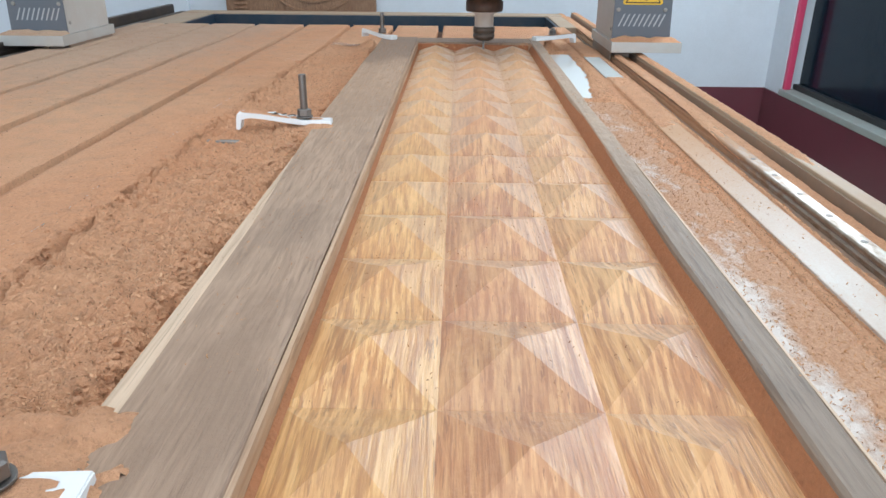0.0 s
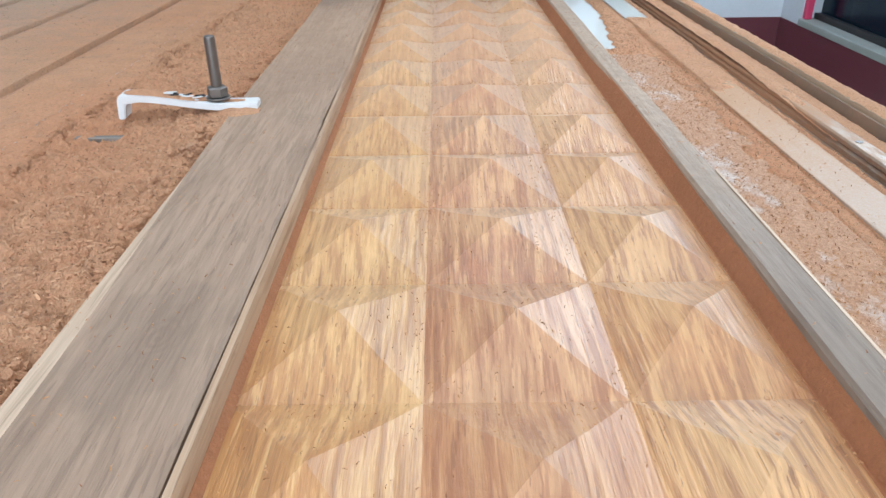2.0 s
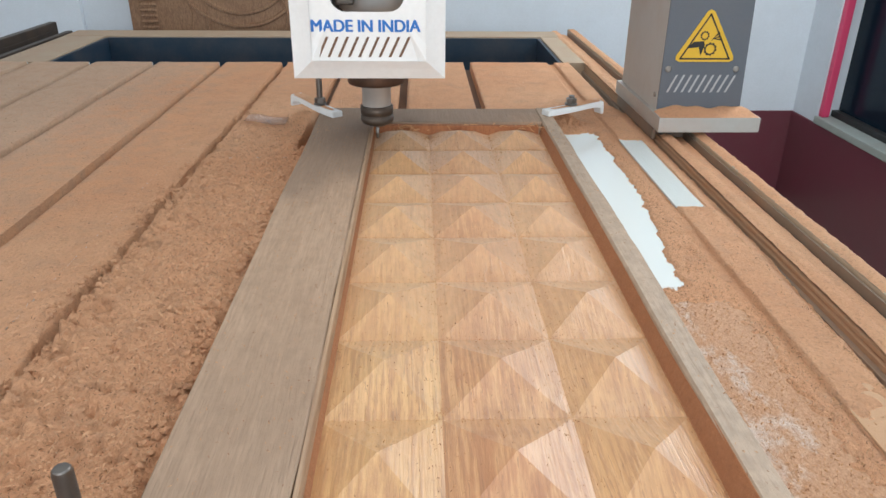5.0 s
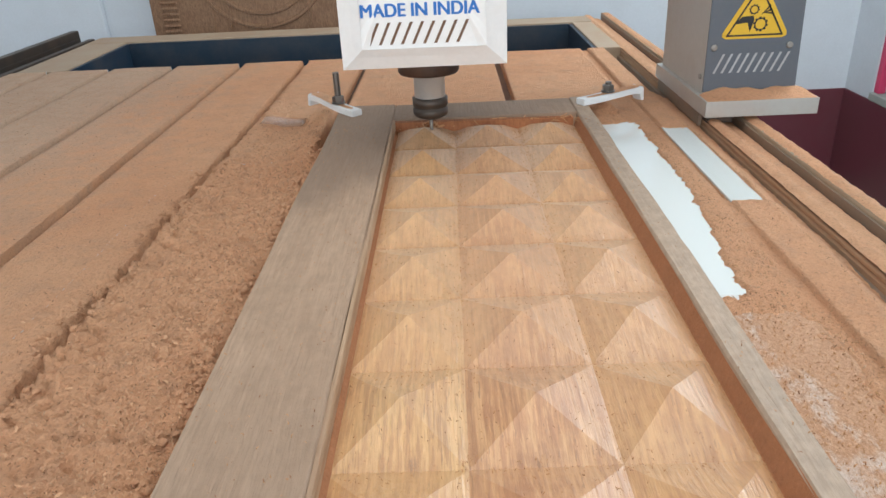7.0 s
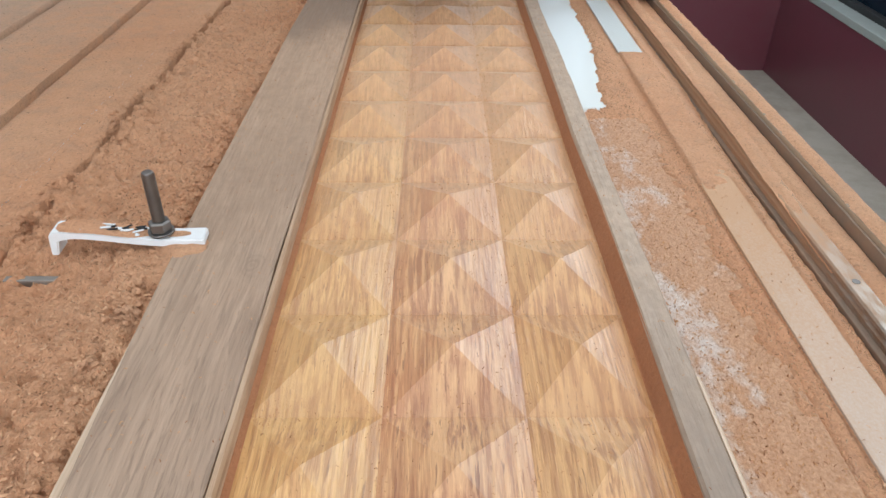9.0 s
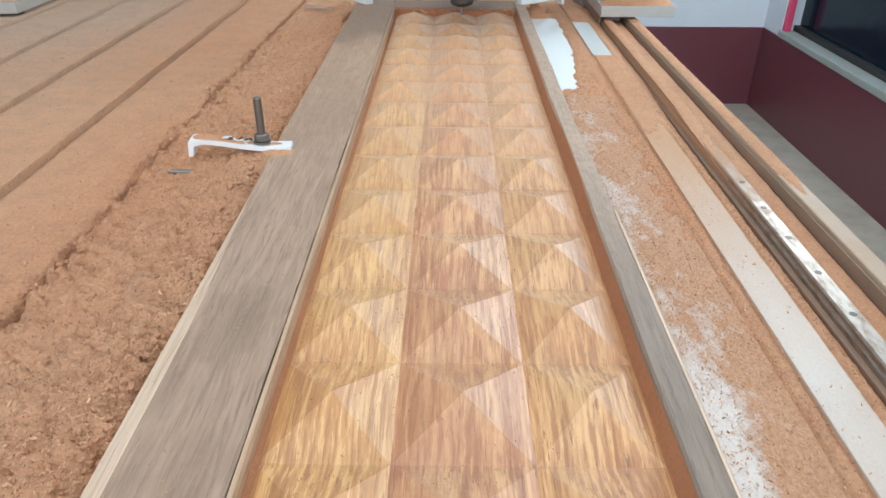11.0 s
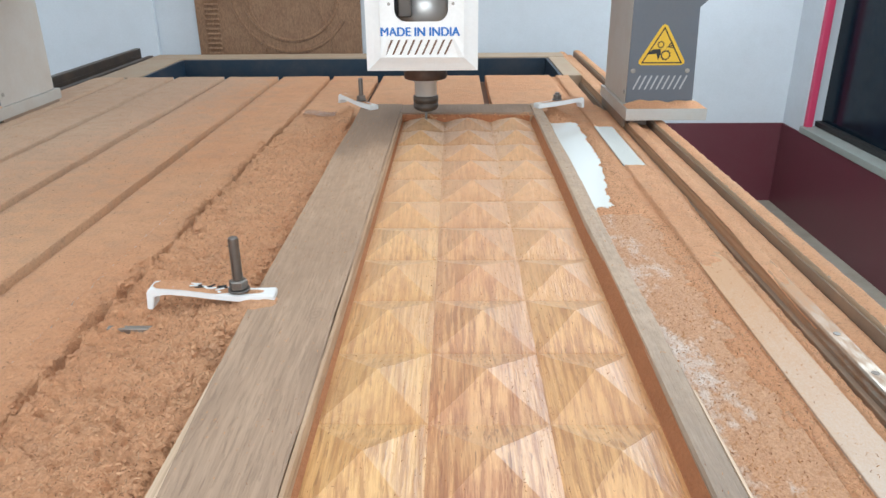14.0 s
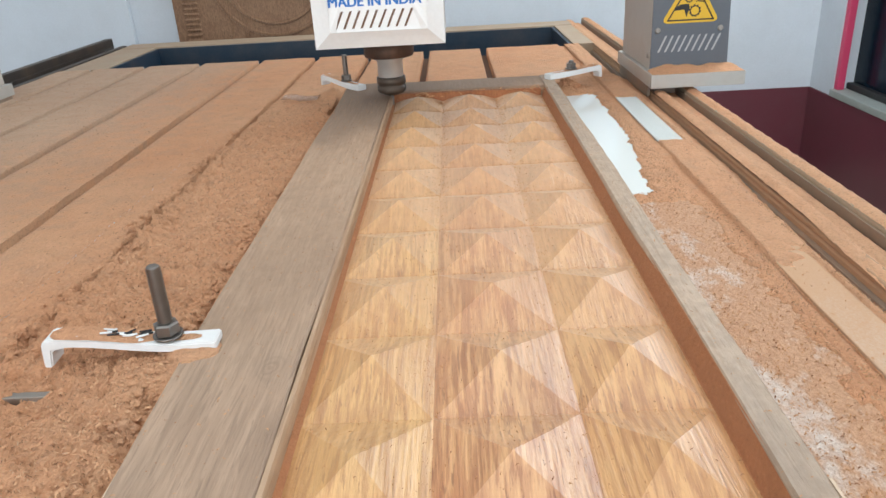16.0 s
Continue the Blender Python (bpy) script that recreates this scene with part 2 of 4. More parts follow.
def patchy_pvc(name, clean):
    """White plastic with sawdust lying on it in soft speckled patches; clean beyond y = clean."""
    m = Mat(name, 0.35)
    sp = m.noise(m.where((380, 240, 380)), 4, 0.8)
    mid = m.noise(m.where((75, 45, 75)), 4, 0.65)
    big = m.noise(m.where((21, 9, 21)), 3)
    axes = m.n.new("ShaderNodeSeparateXYZ")
    m.l.new(m.geo.outputs["Position"], axes.inputs[0])
    bias = m.math("ADD", m.math("MULTIPLY", m.ramp(axes.outputs[0], 0.285, 0.375), 0.42), m.math("MULTIPLY", m.ramp(axes.outputs[1], 1.25, 1.7), 0.16))
    # less film in front by the stile: glossier, the glare's white put into the colour
    glare_patch = m.math("MULTIPLY", m.ramp(axes.outputs[1], 0.98, 0.82), m.ramp(axes.outputs[0], 0.335, 0.29))
    bias = m.math("SUBTRACT", bias, m.math("MULTIPLY", glare_patch, 0.5))
    f = m.math("ADD", m.math("ADD", m.math("MULTIPLY", sp, 0.35), m.math("MULTIPLY", mid, 0.9)), m.math("MULTIPLY", big, 1.3))
    film = m.math("ADD", m.math("MULTIPLY", m.ramp(m.math("ADD", f, bias), 1.02, 1.46), 0.56), 0.44)
    film = m.math("MULTIPLY", film, m.ramp(axes.outputs[1], clean, clean - 0.04))
    m.b.inputs["Specular IOR Level"].default_value = 0.35
    dusty = m.mix(m.ramp(sp, 0.35, 0.65), (0.60, 0.34, 0.19), (0.40, 0.19, 0.085))
    m.colour(m.mix(m.math("ADD", m.math("MULTIPLY", film, 0.95), 0.03), (0.78, 0.82, 0.80), dusty))
    m.rough(m.math("ADD", m.math("MULTIPLY", film, 0.55), 0.08))
    return m.bump(m.math("MULTIPLY", m.math("ADD", sp, mid), film), 0.5, 0.004).m


def dusty_steel(name):
    """Ground steel, bare in front and buried under a brown film of dust further back."""
    m = Mat(name, 0.4)
    sp = m.noise(m.where((160, 40, 160)), 4, 0.7)
    axes = m.n.new("ShaderNodeSeparateXYZ")
    m.l.new(m.geo.outputs["Position"], axes.inputs[0])
    film = m.ramp(m.math("ADD", axes.outputs[1], m.math("MULTIPLY", sp, 0.35)), 1.36, 1.62)
    m.colour(m.mix(film, m.mix(m.ramp(sp, 0.45, 0.7), (0.36, 0.31, 0.26), (0.22, 0.15, 0.10)), (0.46, 0.27, 0.155)))
    m.put(m.b.inputs["Metallic"], m.math("SUBTRACT", 0.75, m.math("MULTIPLY", film, 0.75)))
    m.rough(m.math("ADD", m.math("MULTIPLY", film, 0.45), m.math("ADD", m.math("MULTIPLY", sp, 0.4), 0.25)))
    return m.bump(sp, 0.2, 0.002).m


FILMPVC = patchy_pvc("patchy_dusty_pvc", 1.74)
RAILSTEEL = dusty_steel("dusty_rail_steel")
STRIPPVC = dusty_pvc("dusty_pvc_strip", 1.99)
STEEL = paint("rail_steel", (0.36, 0.34, 0.31), 0.46, 0.8, (0.3, 0.2, 0.13), 0.4)
NOSE = paint("spindle_steel", (0.72, 0.71, 0.69), 0.38, 0.6, (0.4, 0.3, 0.2), 0.15)
DARKSTEEL = paint("oily_steel", (0.09, 0.075, 0.065), 0.45, 0.6, (0.3, 0.2, 0.13), 0.4)
BEIGE = paint("dusty_painted_steel", (0.42, 0.31, 0.21), 0.6, 0, (0.42, 0.26, 0.16), 0.7)
BROWNSTEEL = paint("brown_painted_steel", (0.25, 0.18, 0.13), 0.55, 0, (0.42, 0.25, 0.15), 0.7)
NAVY = paint("navy_painted_steel", (0.012, 0.031, 0.055), 0.45, 0, (0.2, 0.14, 0.1), 0.25)
GREYPANEL = paint("dark_grey_panel", (0.115, 0.128, 0.148), 0.45, 0, (0.25, 0.17, 0.12), 0.12)
GREYSIDE = paint("light_grey_panel", (0.50, 0.465, 0.42), 0.5, 0, (0.42, 0.28, 0.18), 0.3)
PLATE = paint("aluminium_plate", (0.52, 0.5, 0.46), 0.4, 0.3, (0.45, 0.28, 0.17), 0.3)
WHITECOVER = paint("white_cover", (0.88, 0.87, 0.85), 0.4, 0, (0.5, 0.38, 0.3), 0.12)
WHITEPLASTIC = paint("white_clamp", (0.80, 0.80, 0.79), 0.35, 0, (0.45, 0.3, 0.2), 0.15)
RUST = paint("dark_flange", (0.06, 0.042, 0.036), 0.5, 0.5, (0.3, 0.14, 0.07), 0.5)
BLUEINK = paint("blue_ink", (0.02, 0.16, 0.52), 0.5, 0, (0.1, 0.15, 0.3), 0.1)
VENTDARK = paint("dusty_slot", (0.16, 0.09, 0.055), 0.8, 0, (0.3, 0.17, 0.1), 0.4)
VENTPALE = paint("pale_slot", (0.42, 0.43, 0.44), 0.5)
YELLOW = paint("yellow_sign", (0.75, 0.46, 0.03), 0.45, 0, (0.5, 0.3, 0.08), 0.1)
BLACK = paint("black_sign", (0.02, 0.02, 0.02), 0.5, 0, (0.1, 0.07, 0.05), 0.1)
BRASS = paint("brass", (0.7, 0.42, 0.12), 0.25, 0.9)
BOLT = paint("bolt_steel", (0.23, 0.215, 0.20), 0.35, 0.85, (0.12, 0.075, 0.05), 0.5)
WALL = paint("white_wall", (0.70, 0.74, 0.79), 0.75, 0, (0.58, 0.6, 0.62), 0.3)
MAROON = paint("maroon_gloss", (0.155, 0.042, 0.056), 0.3, 0, (0.15, 0.07, 0.075), 0.35)
CEMENT = paint("cement_floor", (0.42, 0.375, 0.305), 0.5, 0, (0.22, 0.17, 0.12), 0.5)
SILLSTONE = paint("stone_sill", (0.36, 0.39, 0.36), 0.5, 0, (0.3, 0.27, 0.22), 0.4)
PINKPAINT = paint("pink_frame", (0.72, 0.06, 0.16), 0.45, 0, (0.5, 0.1, 0.15), 0.2)
NIGHT = paint("dark_glass", (0.006, 0.016, 0.028), 0.10, 0, (0.012, 0.02, 0.03), 0.3)
bpy.data.materials["dark_glass"].node_tree.nodes["Principled BSDF"].inputs["Specular IOR Level"].default_value = 0.15
SLOTDIRT = paint("packed_slot_dirt", (0.20, 0.125, 0.085), 0.9, 0, (0.12, 0.07, 0.05), 0.6)
CEIL = paint("ceiling_plaster", (0.72, 0.72, 0.72), 0.8)

# ---- mesh helpers ----


def to_object(name, bm, mat):
    me = bpy.data.meshes.new(name)
    bm.normal_update()
    bm.to_mesh(me)
    bm.free()
    me.materials.append(mat)
    return new(name, me)


def part(name, bm, mat, parent=None, label=""):
    ob = to_object(name, bm, mat)
    if parent:
        ob.parent = parent
    return tagged(ob, label=label)


def thing(name, label, category, at=(0, 0, 0), group=""):
    ob = new(name)
    ob.empty_display_size = 0.05
    ob.location = at
    return tagged(ob, label, category, group)


def slab(a, b, bevel=0.0, bm=None):
    """A box between two corners, its edges rounded."""
    one = bmesh.new()
    bmesh.ops.create_cube(one, size=1)
    for v in one.verts:
        v.co = Vector([a[i] + (v.co[i] + 0.5) * (b[i] - a[i]) for i in range(3)])
    if bevel:
        bmesh.ops.bevel(one, geom=one.edges[:], offset=bevel, segments=2, affect="EDGES", profile=0.6)
    return merge(bm, one)


def merge(bm, one):
    if bm is None:
        return one
    me = bpy.data.meshes.new("t")
    one.to_mesh(me)
    one.free()
    bm.from_mesh(me)
    bpy.data.meshes.remove(me)
    return bm


def lathe(profile, segs=24, bm=None, m=None):
    """A turned piece from (radius, z) pairs, closed at both ends."""
    one = bmesh.new()
    rings = [[one.verts.new((r * math.cos(2 * math.pi * k / segs), r * math.sin(2 * math.pi * k / segs), z)) for k in range(segs)] for r, z in profile]
    for p, q in zip(rings, rings[1:]):
        for k in range(segs):
            one.faces.new((p[k], p[(k + 1) % segs], q[(k + 1) % segs], q[k]))
    one.faces.new(rings[0][::-1])
    one.faces.new(rings[-1])
    if m:
        one.transform(m)
    for f in one.faces:
        f.smooth = segs > 8 and len(f.verts) == 4
    bmesh.ops.recalc_face_normals(one, faces=one.faces)
    return merge(bm, one)


def prism(outline, y0, y1, bm=None, bevel=0.0):
    """An outline in x, z pushed from y0 to y1."""
    one = bmesh.new()
    a = [one.verts.new((x, y0, z)) for x, z in outline]
    b = [one.verts.new((x, y1, z)) for x, z in outline]
    one.faces.new(a)
    one.faces.new(b[::-1])
    for k in range(len(a)):
        j = (k + 1) % len(a)
        one.faces.new((a[j], a[k], b[k], b[j]))
    bmesh.ops.recalc_face_normals(one, faces=one.faces)
    if bevel:
        bmesh.ops.bevel(one, geom=one.edges[:], offset=bevel, segments=2, affect="EDGES")
    return merge(bm, one)


def rounded(x0, z0, x1, z1, r, n=6):
    pts = []
    for cx, cz, a in ((x1 - r, z1 - r, 0), (x0 + r, z1 - r, 90), (x0 + r, z0 + r, 180), (x1 - r, z0 + r, 270)):
        pts += [(cx + r * math.cos(radians(a + 90 * k / n)), cz + r * math.sin(radians(a + 90 * k / n))) for k in range(n + 1)]
    return pts


# ---- the room ----
BED = -0.015
FLOOR = -0.8
ROOF = 2.55
XL, XR, YB, YF = -3.0, 1.635, 4.06, -2.6


def setting(name, bm, mat, label, category="wall"):
    return tagged(to_object(name, bm, mat), label, category, kind="structure")


setting("floor", slab((XL - 0.2, YF - 0.2, FLOOR - 0.1), (XR + 0.2, YB + 0.2, FLOOR)), CEMENT, "grey-brown bare cement workshop floor", "floor")
setting("ceiling", slab((XL - 0.2, YF - 0.2, ROOF), (XR + 0.2, YB + 0.2, ROOF + 0.1)), CEIL, "plain white plastered workshop ceiling", "ceiling")
DADO = -0.405
w = setting("wall_back", slab((XL, YB, DADO), (XR + 0.2, YB + 0.2, ROOF)), WALL, "bluish white painted wall above a maroon dado")
part("dado", slab((XL, YB - 0.006, FLOOR), (XR, YB + 0.2, DADO)), MAROON, w, "glossy maroon painted dado")
part("pier", slab((XL, YB - 0.03, DADO), (-1.338, YB - 0.0005, ROOF), 0.004), WALL, w, "shallow pier of the same white plaster")
setting("wall_left", slab((XL - 0.2, YF, FLOOR), (XL, YB, ROOF)), WALL, "plain bluish white painted workshop wall")
# unseen front wall; its wide gap is added to let the fill lamp in
bm = slab((XL - 0.2, YF - 0.2, 2.1), (XR + 0.2, YF, ROOF))
slab((XL - 0.2, YF - 0.2, FLOOR), (-2.0, YF, 2.1), 0, bm)
slab((1.2, YF - 0.2, FLOOR), (XR + 0.2, YF, 2.1), 0, bm)
setting("wall_front", bm, WALL, "unseen white workshop wall with an opening added for the fill light")
# right wall: window with a stone sill, dark lower panes and a bright upper light
W0, W1, SILL, TRAN, WT = 2.70, 3.86, -0.375, 0.42, 2.30
bm = slab((XR, YF, DADO), (XR + 0.2, W0, ROOF))
slab((XR, W1, DADO), (XR + 0.2, YB, ROOF), 0, bm)
slab((XR, W0, WT), (XR + 0.2, W1, ROOF), 0, bm)
w = setting("wall_right", bm, WALL, "white painted wall with a window over a maroon dado")
part("dado", slab((XR - 0.006, YF, FLOOR), (XR + 0.2, YB - 0.007, DADO)), MAROON, w, "glossy maroon painted dado")
win = setting("window_1", slab((XR + 0.085, W0, SILL + 0.02), (XR + 0.105, W1, TRAN)), NIGHT, "dark window with a pink frame and stone sill", "window")
part("window_sill", slab((XR - 0.012, W0, DADO + 0.001), (XR + 0.2, W1, SILL), 0.004), SILLSTONE, win, "grey-green stone sill")
part("window_frame", slab((XR + 0.004, W1 - 0.03, SILL), (XR + 0.034, W1 - 0.001, WT), 0.004), PINKPAINT, win, "bright pink painted frame")
part("window_track", slab((XR + 0.055, W0, SILL), (XR + 0.084, W1 - 0.001, SILL + 0.025), 0.003), BLACK, win, "dark sliding track")
part("transom", slab((XR + 0.02, W0, TRAN), (XR + 0.084, W1 - 0.001, TRAN + 0.05), 0.003), PINKPAINT, win)
part("window_post", slab((XR + 0.02, W0 + 0.001, SILL + 0.026), (XR + 0.084, W0 + 0.09, WT), 0.004), WHITECOVER, win, "white post")

# ---- the router table ----
table = thing("router_table", "steel router table with dusty white slotted bed", "machine table")
SLOTS = [-1.095, -0.922, -0.745, -0.556, -0.380, -0.211, -0.037, 0.139, 0.381]
Y0, Y1 = -0.9, 3.10
edges = [-1.205] + SLOTS + [0.436]
GAP = 0.0108
for a, b in zip(edges, edges[1:]):
    left = a + (GAP if a > -1.2 else 0)
    right = b - (GAP if b < 0.436 else 0)
    if b == 0.381:
        part("bed_board", slab((left, Y0, BED - 0.02), (right, 2.43, BED), 0.0015), FILMPVC, table)
        part("bed_board", slab((left, 2.431, BED - 0.02), (0.304, Y1, BED), 0.0015), PVC, table)
        part("bed_board", slab((0.320, 2.431, BED - 0.02), (right, Y1, BED), 0.0015), PVC, table)
    else:
        part("bed_board", slab((left, Y0, BED - 0.02), (right, Y1, BED), 0.0015), STRIPPVC if a > 0.3 else PVC, table)
part("bed_base", slab((-1.205, Y0, BED - 0.06), (0.436, Y1 - 0.004, BED - 0.0205)), SLOTDIRT, table)
# the open tray behind the bed
TX0, TX1, TY1 = -1.05, 0.41, 3.54
part("tray_floor", slab((TX0, Y1, BED - 0.16), (TX1, TY1, BED - 0.15)), NAVY, table, "navy blue steel tray")
part("tray_wall", slab((TX0, TY1, BED - 0.16), (TX1, TY1 + 0.01, BED - 0.004)), NAVY, table, "navy blue steel")
part("tray_wall", slab((TX0 - 0.01, Y1, BED - 0.16), (TX0, TY1, BED - 0.004)), NAVY, table, "navy blue steel")
part("tray_wall", slab((TX1, Y1, BED - 0.16), (TX1 + 0.01, TY1, BED - 0.004)), NAVY, table, "navy blue steel")
part("tray_wall", slab((TX0, Y1 - 0.003, BED - 0.16), (TX1, Y1 + 0.004, BED - 0.022)), NAVY, table, "navy blue steel")
part("tail_beam", slab((-1.2, TY1 + 0.011, BED - 0.15), (0.5, 3.67, BED + 0.001), 0.003), BEIGE, table, "dusty steel beam")
part("side_plate", slab((-1.2, Y1 + 0.001, BED - 0.1), (TX0 - 0.011, TY1 + 0.01, BED), 0.002), BEIGE, table)
part("side_plate", slab((TX1 + 0.011, Y1 + 0.001, BED - 0.1), (0.5, TY1 + 0.01, BED), 0.002), BEIGE, table)


def rail(side, x, beam, beam_mat, ledge_mat, steel, top):
    """Linear rail on its ledge with an outer beam; side is +1 on the right, -1 on the left."""
    def xs(a, b):
        return (x + side * a, x + side * b) if side > 0 else (x + side * b, x + side * a)
    T = BED - 0.006
    a, b = xs(-0.05, 0.105)
    part("ledge", slab((a, Y0, BED - 0.12), (b, 3.72, BED - 0.045), 0.002), ledge_mat, table)
    a, b = xs(-0.016, 0.022)
    part("rail_seat", slab((a, Y0, BED - 0.045), (b, 3.70, T - 0.018), 0.002), ledge_mat, table)
    a, b = xs(-0.009, 0.013)
    r = part("guide_rail", prism([(a, T - 0.018), (a, T - 0.012), (a + 0.003, T - 0.009), (a, T - 0.006), (a, T - 0.002), (a + 0.002, T),
                                  (b - 0.002, T), (b, T - 0.002), (b, T - 0.006), (b - 0.003, T - 0.009), (b, T - 0.012), (b, T - 0.018)], Y0, 3.70), steel, table, "ground steel linear rail dulled by sawdust")
    for k in range(14):
        part("rail_hole", lathe([(0.0042, T - 0.001), (0.0042, T + 0.0004)], 14, None, Matrix.Translation(((a + b) / 2, 0.2 + 0.085 * k, 0))), DARKSTEEL, r, "dark countersunk bolt hole")
    a, b = xs(beam, beam + 0.026)
    part("outer_beam", slab((a, Y0, BED - 0.045), (b, 3.72, BED + top), 0.003), beam_mat, table, "steel edge beam")
    a, b = xs(beam - 0.0035, beam - 0.0005)
    part("beam_lip", slab((a, Y0, BED - 0.0445), (b, 3.70, BED - 0.004), 0.001), ledge_mat, table, "dusty inner lip")


rail(1, 0.492, 0.056, BEIGE, BROWNSTEEL, RAILSTEEL, 0.002)
rail(-1, -1.245, 0.05, DARKSTEEL, DARKSTEEL, DARKSTEEL, 0.022)
for x in (-1.22, 0.48):
    for y in (-0.7, 1.4, 3.5):
        part("leg", slab((x - 0.05, y - 0.05, FLOOR), (x + 0.05, y + 0.05, BED - 0.121), 0.004), GREYPANEL, table)
for x in (-1.22, 0.48):
    part("side_rail", slab((x - 0.04, Y0, BED - 0.22), (x + 0.04, 3.66, BED - 0.1205), 0.004), GREYPANEL, table)

# ---- sawdust: one sheet each side of the door, sinking below the bed where it is swept bare ----
DX0, DX1 = -0.196, 0.270
DYE = 2.435


def fbm(x, y, s, o=3):
    return noise.fractal(Vector((x * s, y * s, 3.7)), 1.0, 2.0, o)


def bump_at(x, c, w):
    d = abs(x - c) / w
    return 0 if d >= 1 else (1 - d * d) ** 2


def smooth(a, b, v):
    t = min(1, max(0, (v - a) / (b - a)))
    return t * t * (3 - 2 * t)


def dust_height(x, y):
    h = 0.0022 + 0.0008 * fbm(x, y, 9) + 0.0005 * fbm(x, y, 60, 2)
    if x < -0.19:
        pile = smooth(-0.380, -0.366, x + 0.010 * fbm(x, y, 18)) * smooth(3.0, 1.9, y)
        h += pile * (0.011 + 0.0025 * fbm(x, y, 13) + 0.0028 * fbm(x, y, 45) + 0.0036 * fbm(x, y, 110, 3) + 0.0016 * fbm(x, y, 190, 2))
        h -= pile * 0.013 * max(0, fbm(x, y, 75, 3) - 0.20)
        h += bump_at(x, -0.365, 0.05) * smooth(2.4, 1.9, y) * (0.007 * fbm(x, y, 40) + 0.005 * fbm(x, y, 120, 3))
        h += 0.005 * smooth(-0.29, -0.215, x) * smooth(2.6, 2.2, y) * (1 + 1.2 * fbm(x, y, 35))
        heap = math.exp(-((x + 0.208) ** 2 / 0.0009 + (y - 1.288) ** 2 / 0.0022))
        h -= (1 - heap) * 0.015 * smooth(-0.212 + 0.008 * fbm(x, y, 30), -0.201, x) * max(0, 0.35 + 1.1 * fbm(x, y, 24)) * smooth(2.3, 1.9, y)
        pile2 = smooth(-0.56, -0.42, x) * smooth(2.7, 1.3, y)
        h += pile2 * (0.004 + 0.003 * fbm(x, y, 26) + 0.0022 * fbm(x, y, 90) + 0.001 * fbm(x, y, 200, 2))
        h += 0.022 * heap + 0.017 * math.exp(-((x + 0.275) ** 2 / 0.0032 + (y - 1.318) ** 2 / 0.0016)) * (1 + 0.3 * fbm(x, y, 60))
        pit = bump_at(x, -0.382 + 0.010 * fbm(x, y, 12), 0.018) * smooth(2.3, 1.7, y) * max(0, fbm(x, y, 22, 4) - 0.02)
        h = max(min(h, 0.0345) - 0.045 * pit, 0.0012)
        pile3 = smooth(2.2, 1.0, y)
        h += pile3 * (0.0012 + 0.0012 * fbm(x, y, 24) + 0.0009 * fbm(x, y, 110))
        h += 0.020 * math.exp(-((x + 0.235) ** 2 / 0.0006 + (y - 2.45) ** 2 / 0.0009)) * (1 + 0.5 * fbm(x, y, 70))
    elif y < 2.5 or x > 0.43:
        lump = 0.024 * math.exp(-((x - 0.300) ** 2 / 0.0006 + (y - 2.425) ** 2 / 0.0008)) * (1 + 0.6 * fbm(x, y, 80))
        h += lump
        h += 0.0010 * fbm(x, y, 40) + 0.0010 * fbm(x, y, 120, 3) + 0.0010
        e = 0.014 * fbm(x, y, 20) + 0.010 * fbm(x, y, 75)
        lo = 0.270
        bare = smooth(1.70, 1.73, y + e * 2) * smooth(2.39, 2.36, y + e) * smooth(0.354, 0.348, x + 0.45 * e + 0.034 * smooth(2.10, 1.72, y)) * smooth(lo - 0.004, lo + 0.002, x + 0.4 * e)
        bare = max(bare, smooth(1.985, 1.99, y) * smooth(2.36, 2.32, y + e) * smooth(0.3885, 0.390, x))
        spot = 0.55 + 0.5 * fbm(x, y, 90, 4) + 0.8 * fbm(x, y, 16)
        bare = max(bare, smooth(0.374, 0.352, x + e) * smooth(1.73, 1.66, y))
        bare = max(bare, smooth(0.389, 0.391, x) * smooth(1.60, 1.42, y + 2.5 * e))
        bare = max(bare, smooth(0.345, 0.37, x) * smooth(0.38, 0.3715, x) * smooth(1.35, 1.0, y) * smooth(0.1, 0.7, spot))
        h -= bare * 0.0062
        if x > 0.434:
            h = 0.003 + 0.002 * fbm(x, y, 30) - 0.008 * smooth(0.435, 0.452, x) - smooth(0.448, 0.474, x + 0.15 * e) * (0.012 + 0.012 * smooth(1.95, 1.5, y)) + 0.0018 * fbm(x, y, 120)
    for k, c in enumerate(SLOTS):
        d = abs(x - c - (0.0 if k != 4 else 0.0065 * fbm(x, y, 18) + 0.006 * fbm(x, y, 55)))
        if d < 0.0104:
            fill = min(1, max(0, 0.5 + 1.1 * fbm(c, y, 8, 3)))
            deep = 0.014 + 0.022 * smooth(2.43, 2.45, y)
            if k <= 2:
                deep = (0.010, 0.026, 0.032)[k]
            if k == 5:
                deep = 0.036 * smooth(2.2, 2.42, y)
            if k == 3:
                deep = 0.042
            if k == 4:
                deep = 0.040 - 0.026 * max(0, fill - 0.55) / 0.45
            if k == 8:
                deep = 0.0065 if y > 2.0 or y < 1.9 else 0.0035
            h -= deep * smooth(0.0104, 0.0092, d)
            if k < 8 and abs(x - c) > 0.0102:
                h = max(h, 0.0009)
    return h


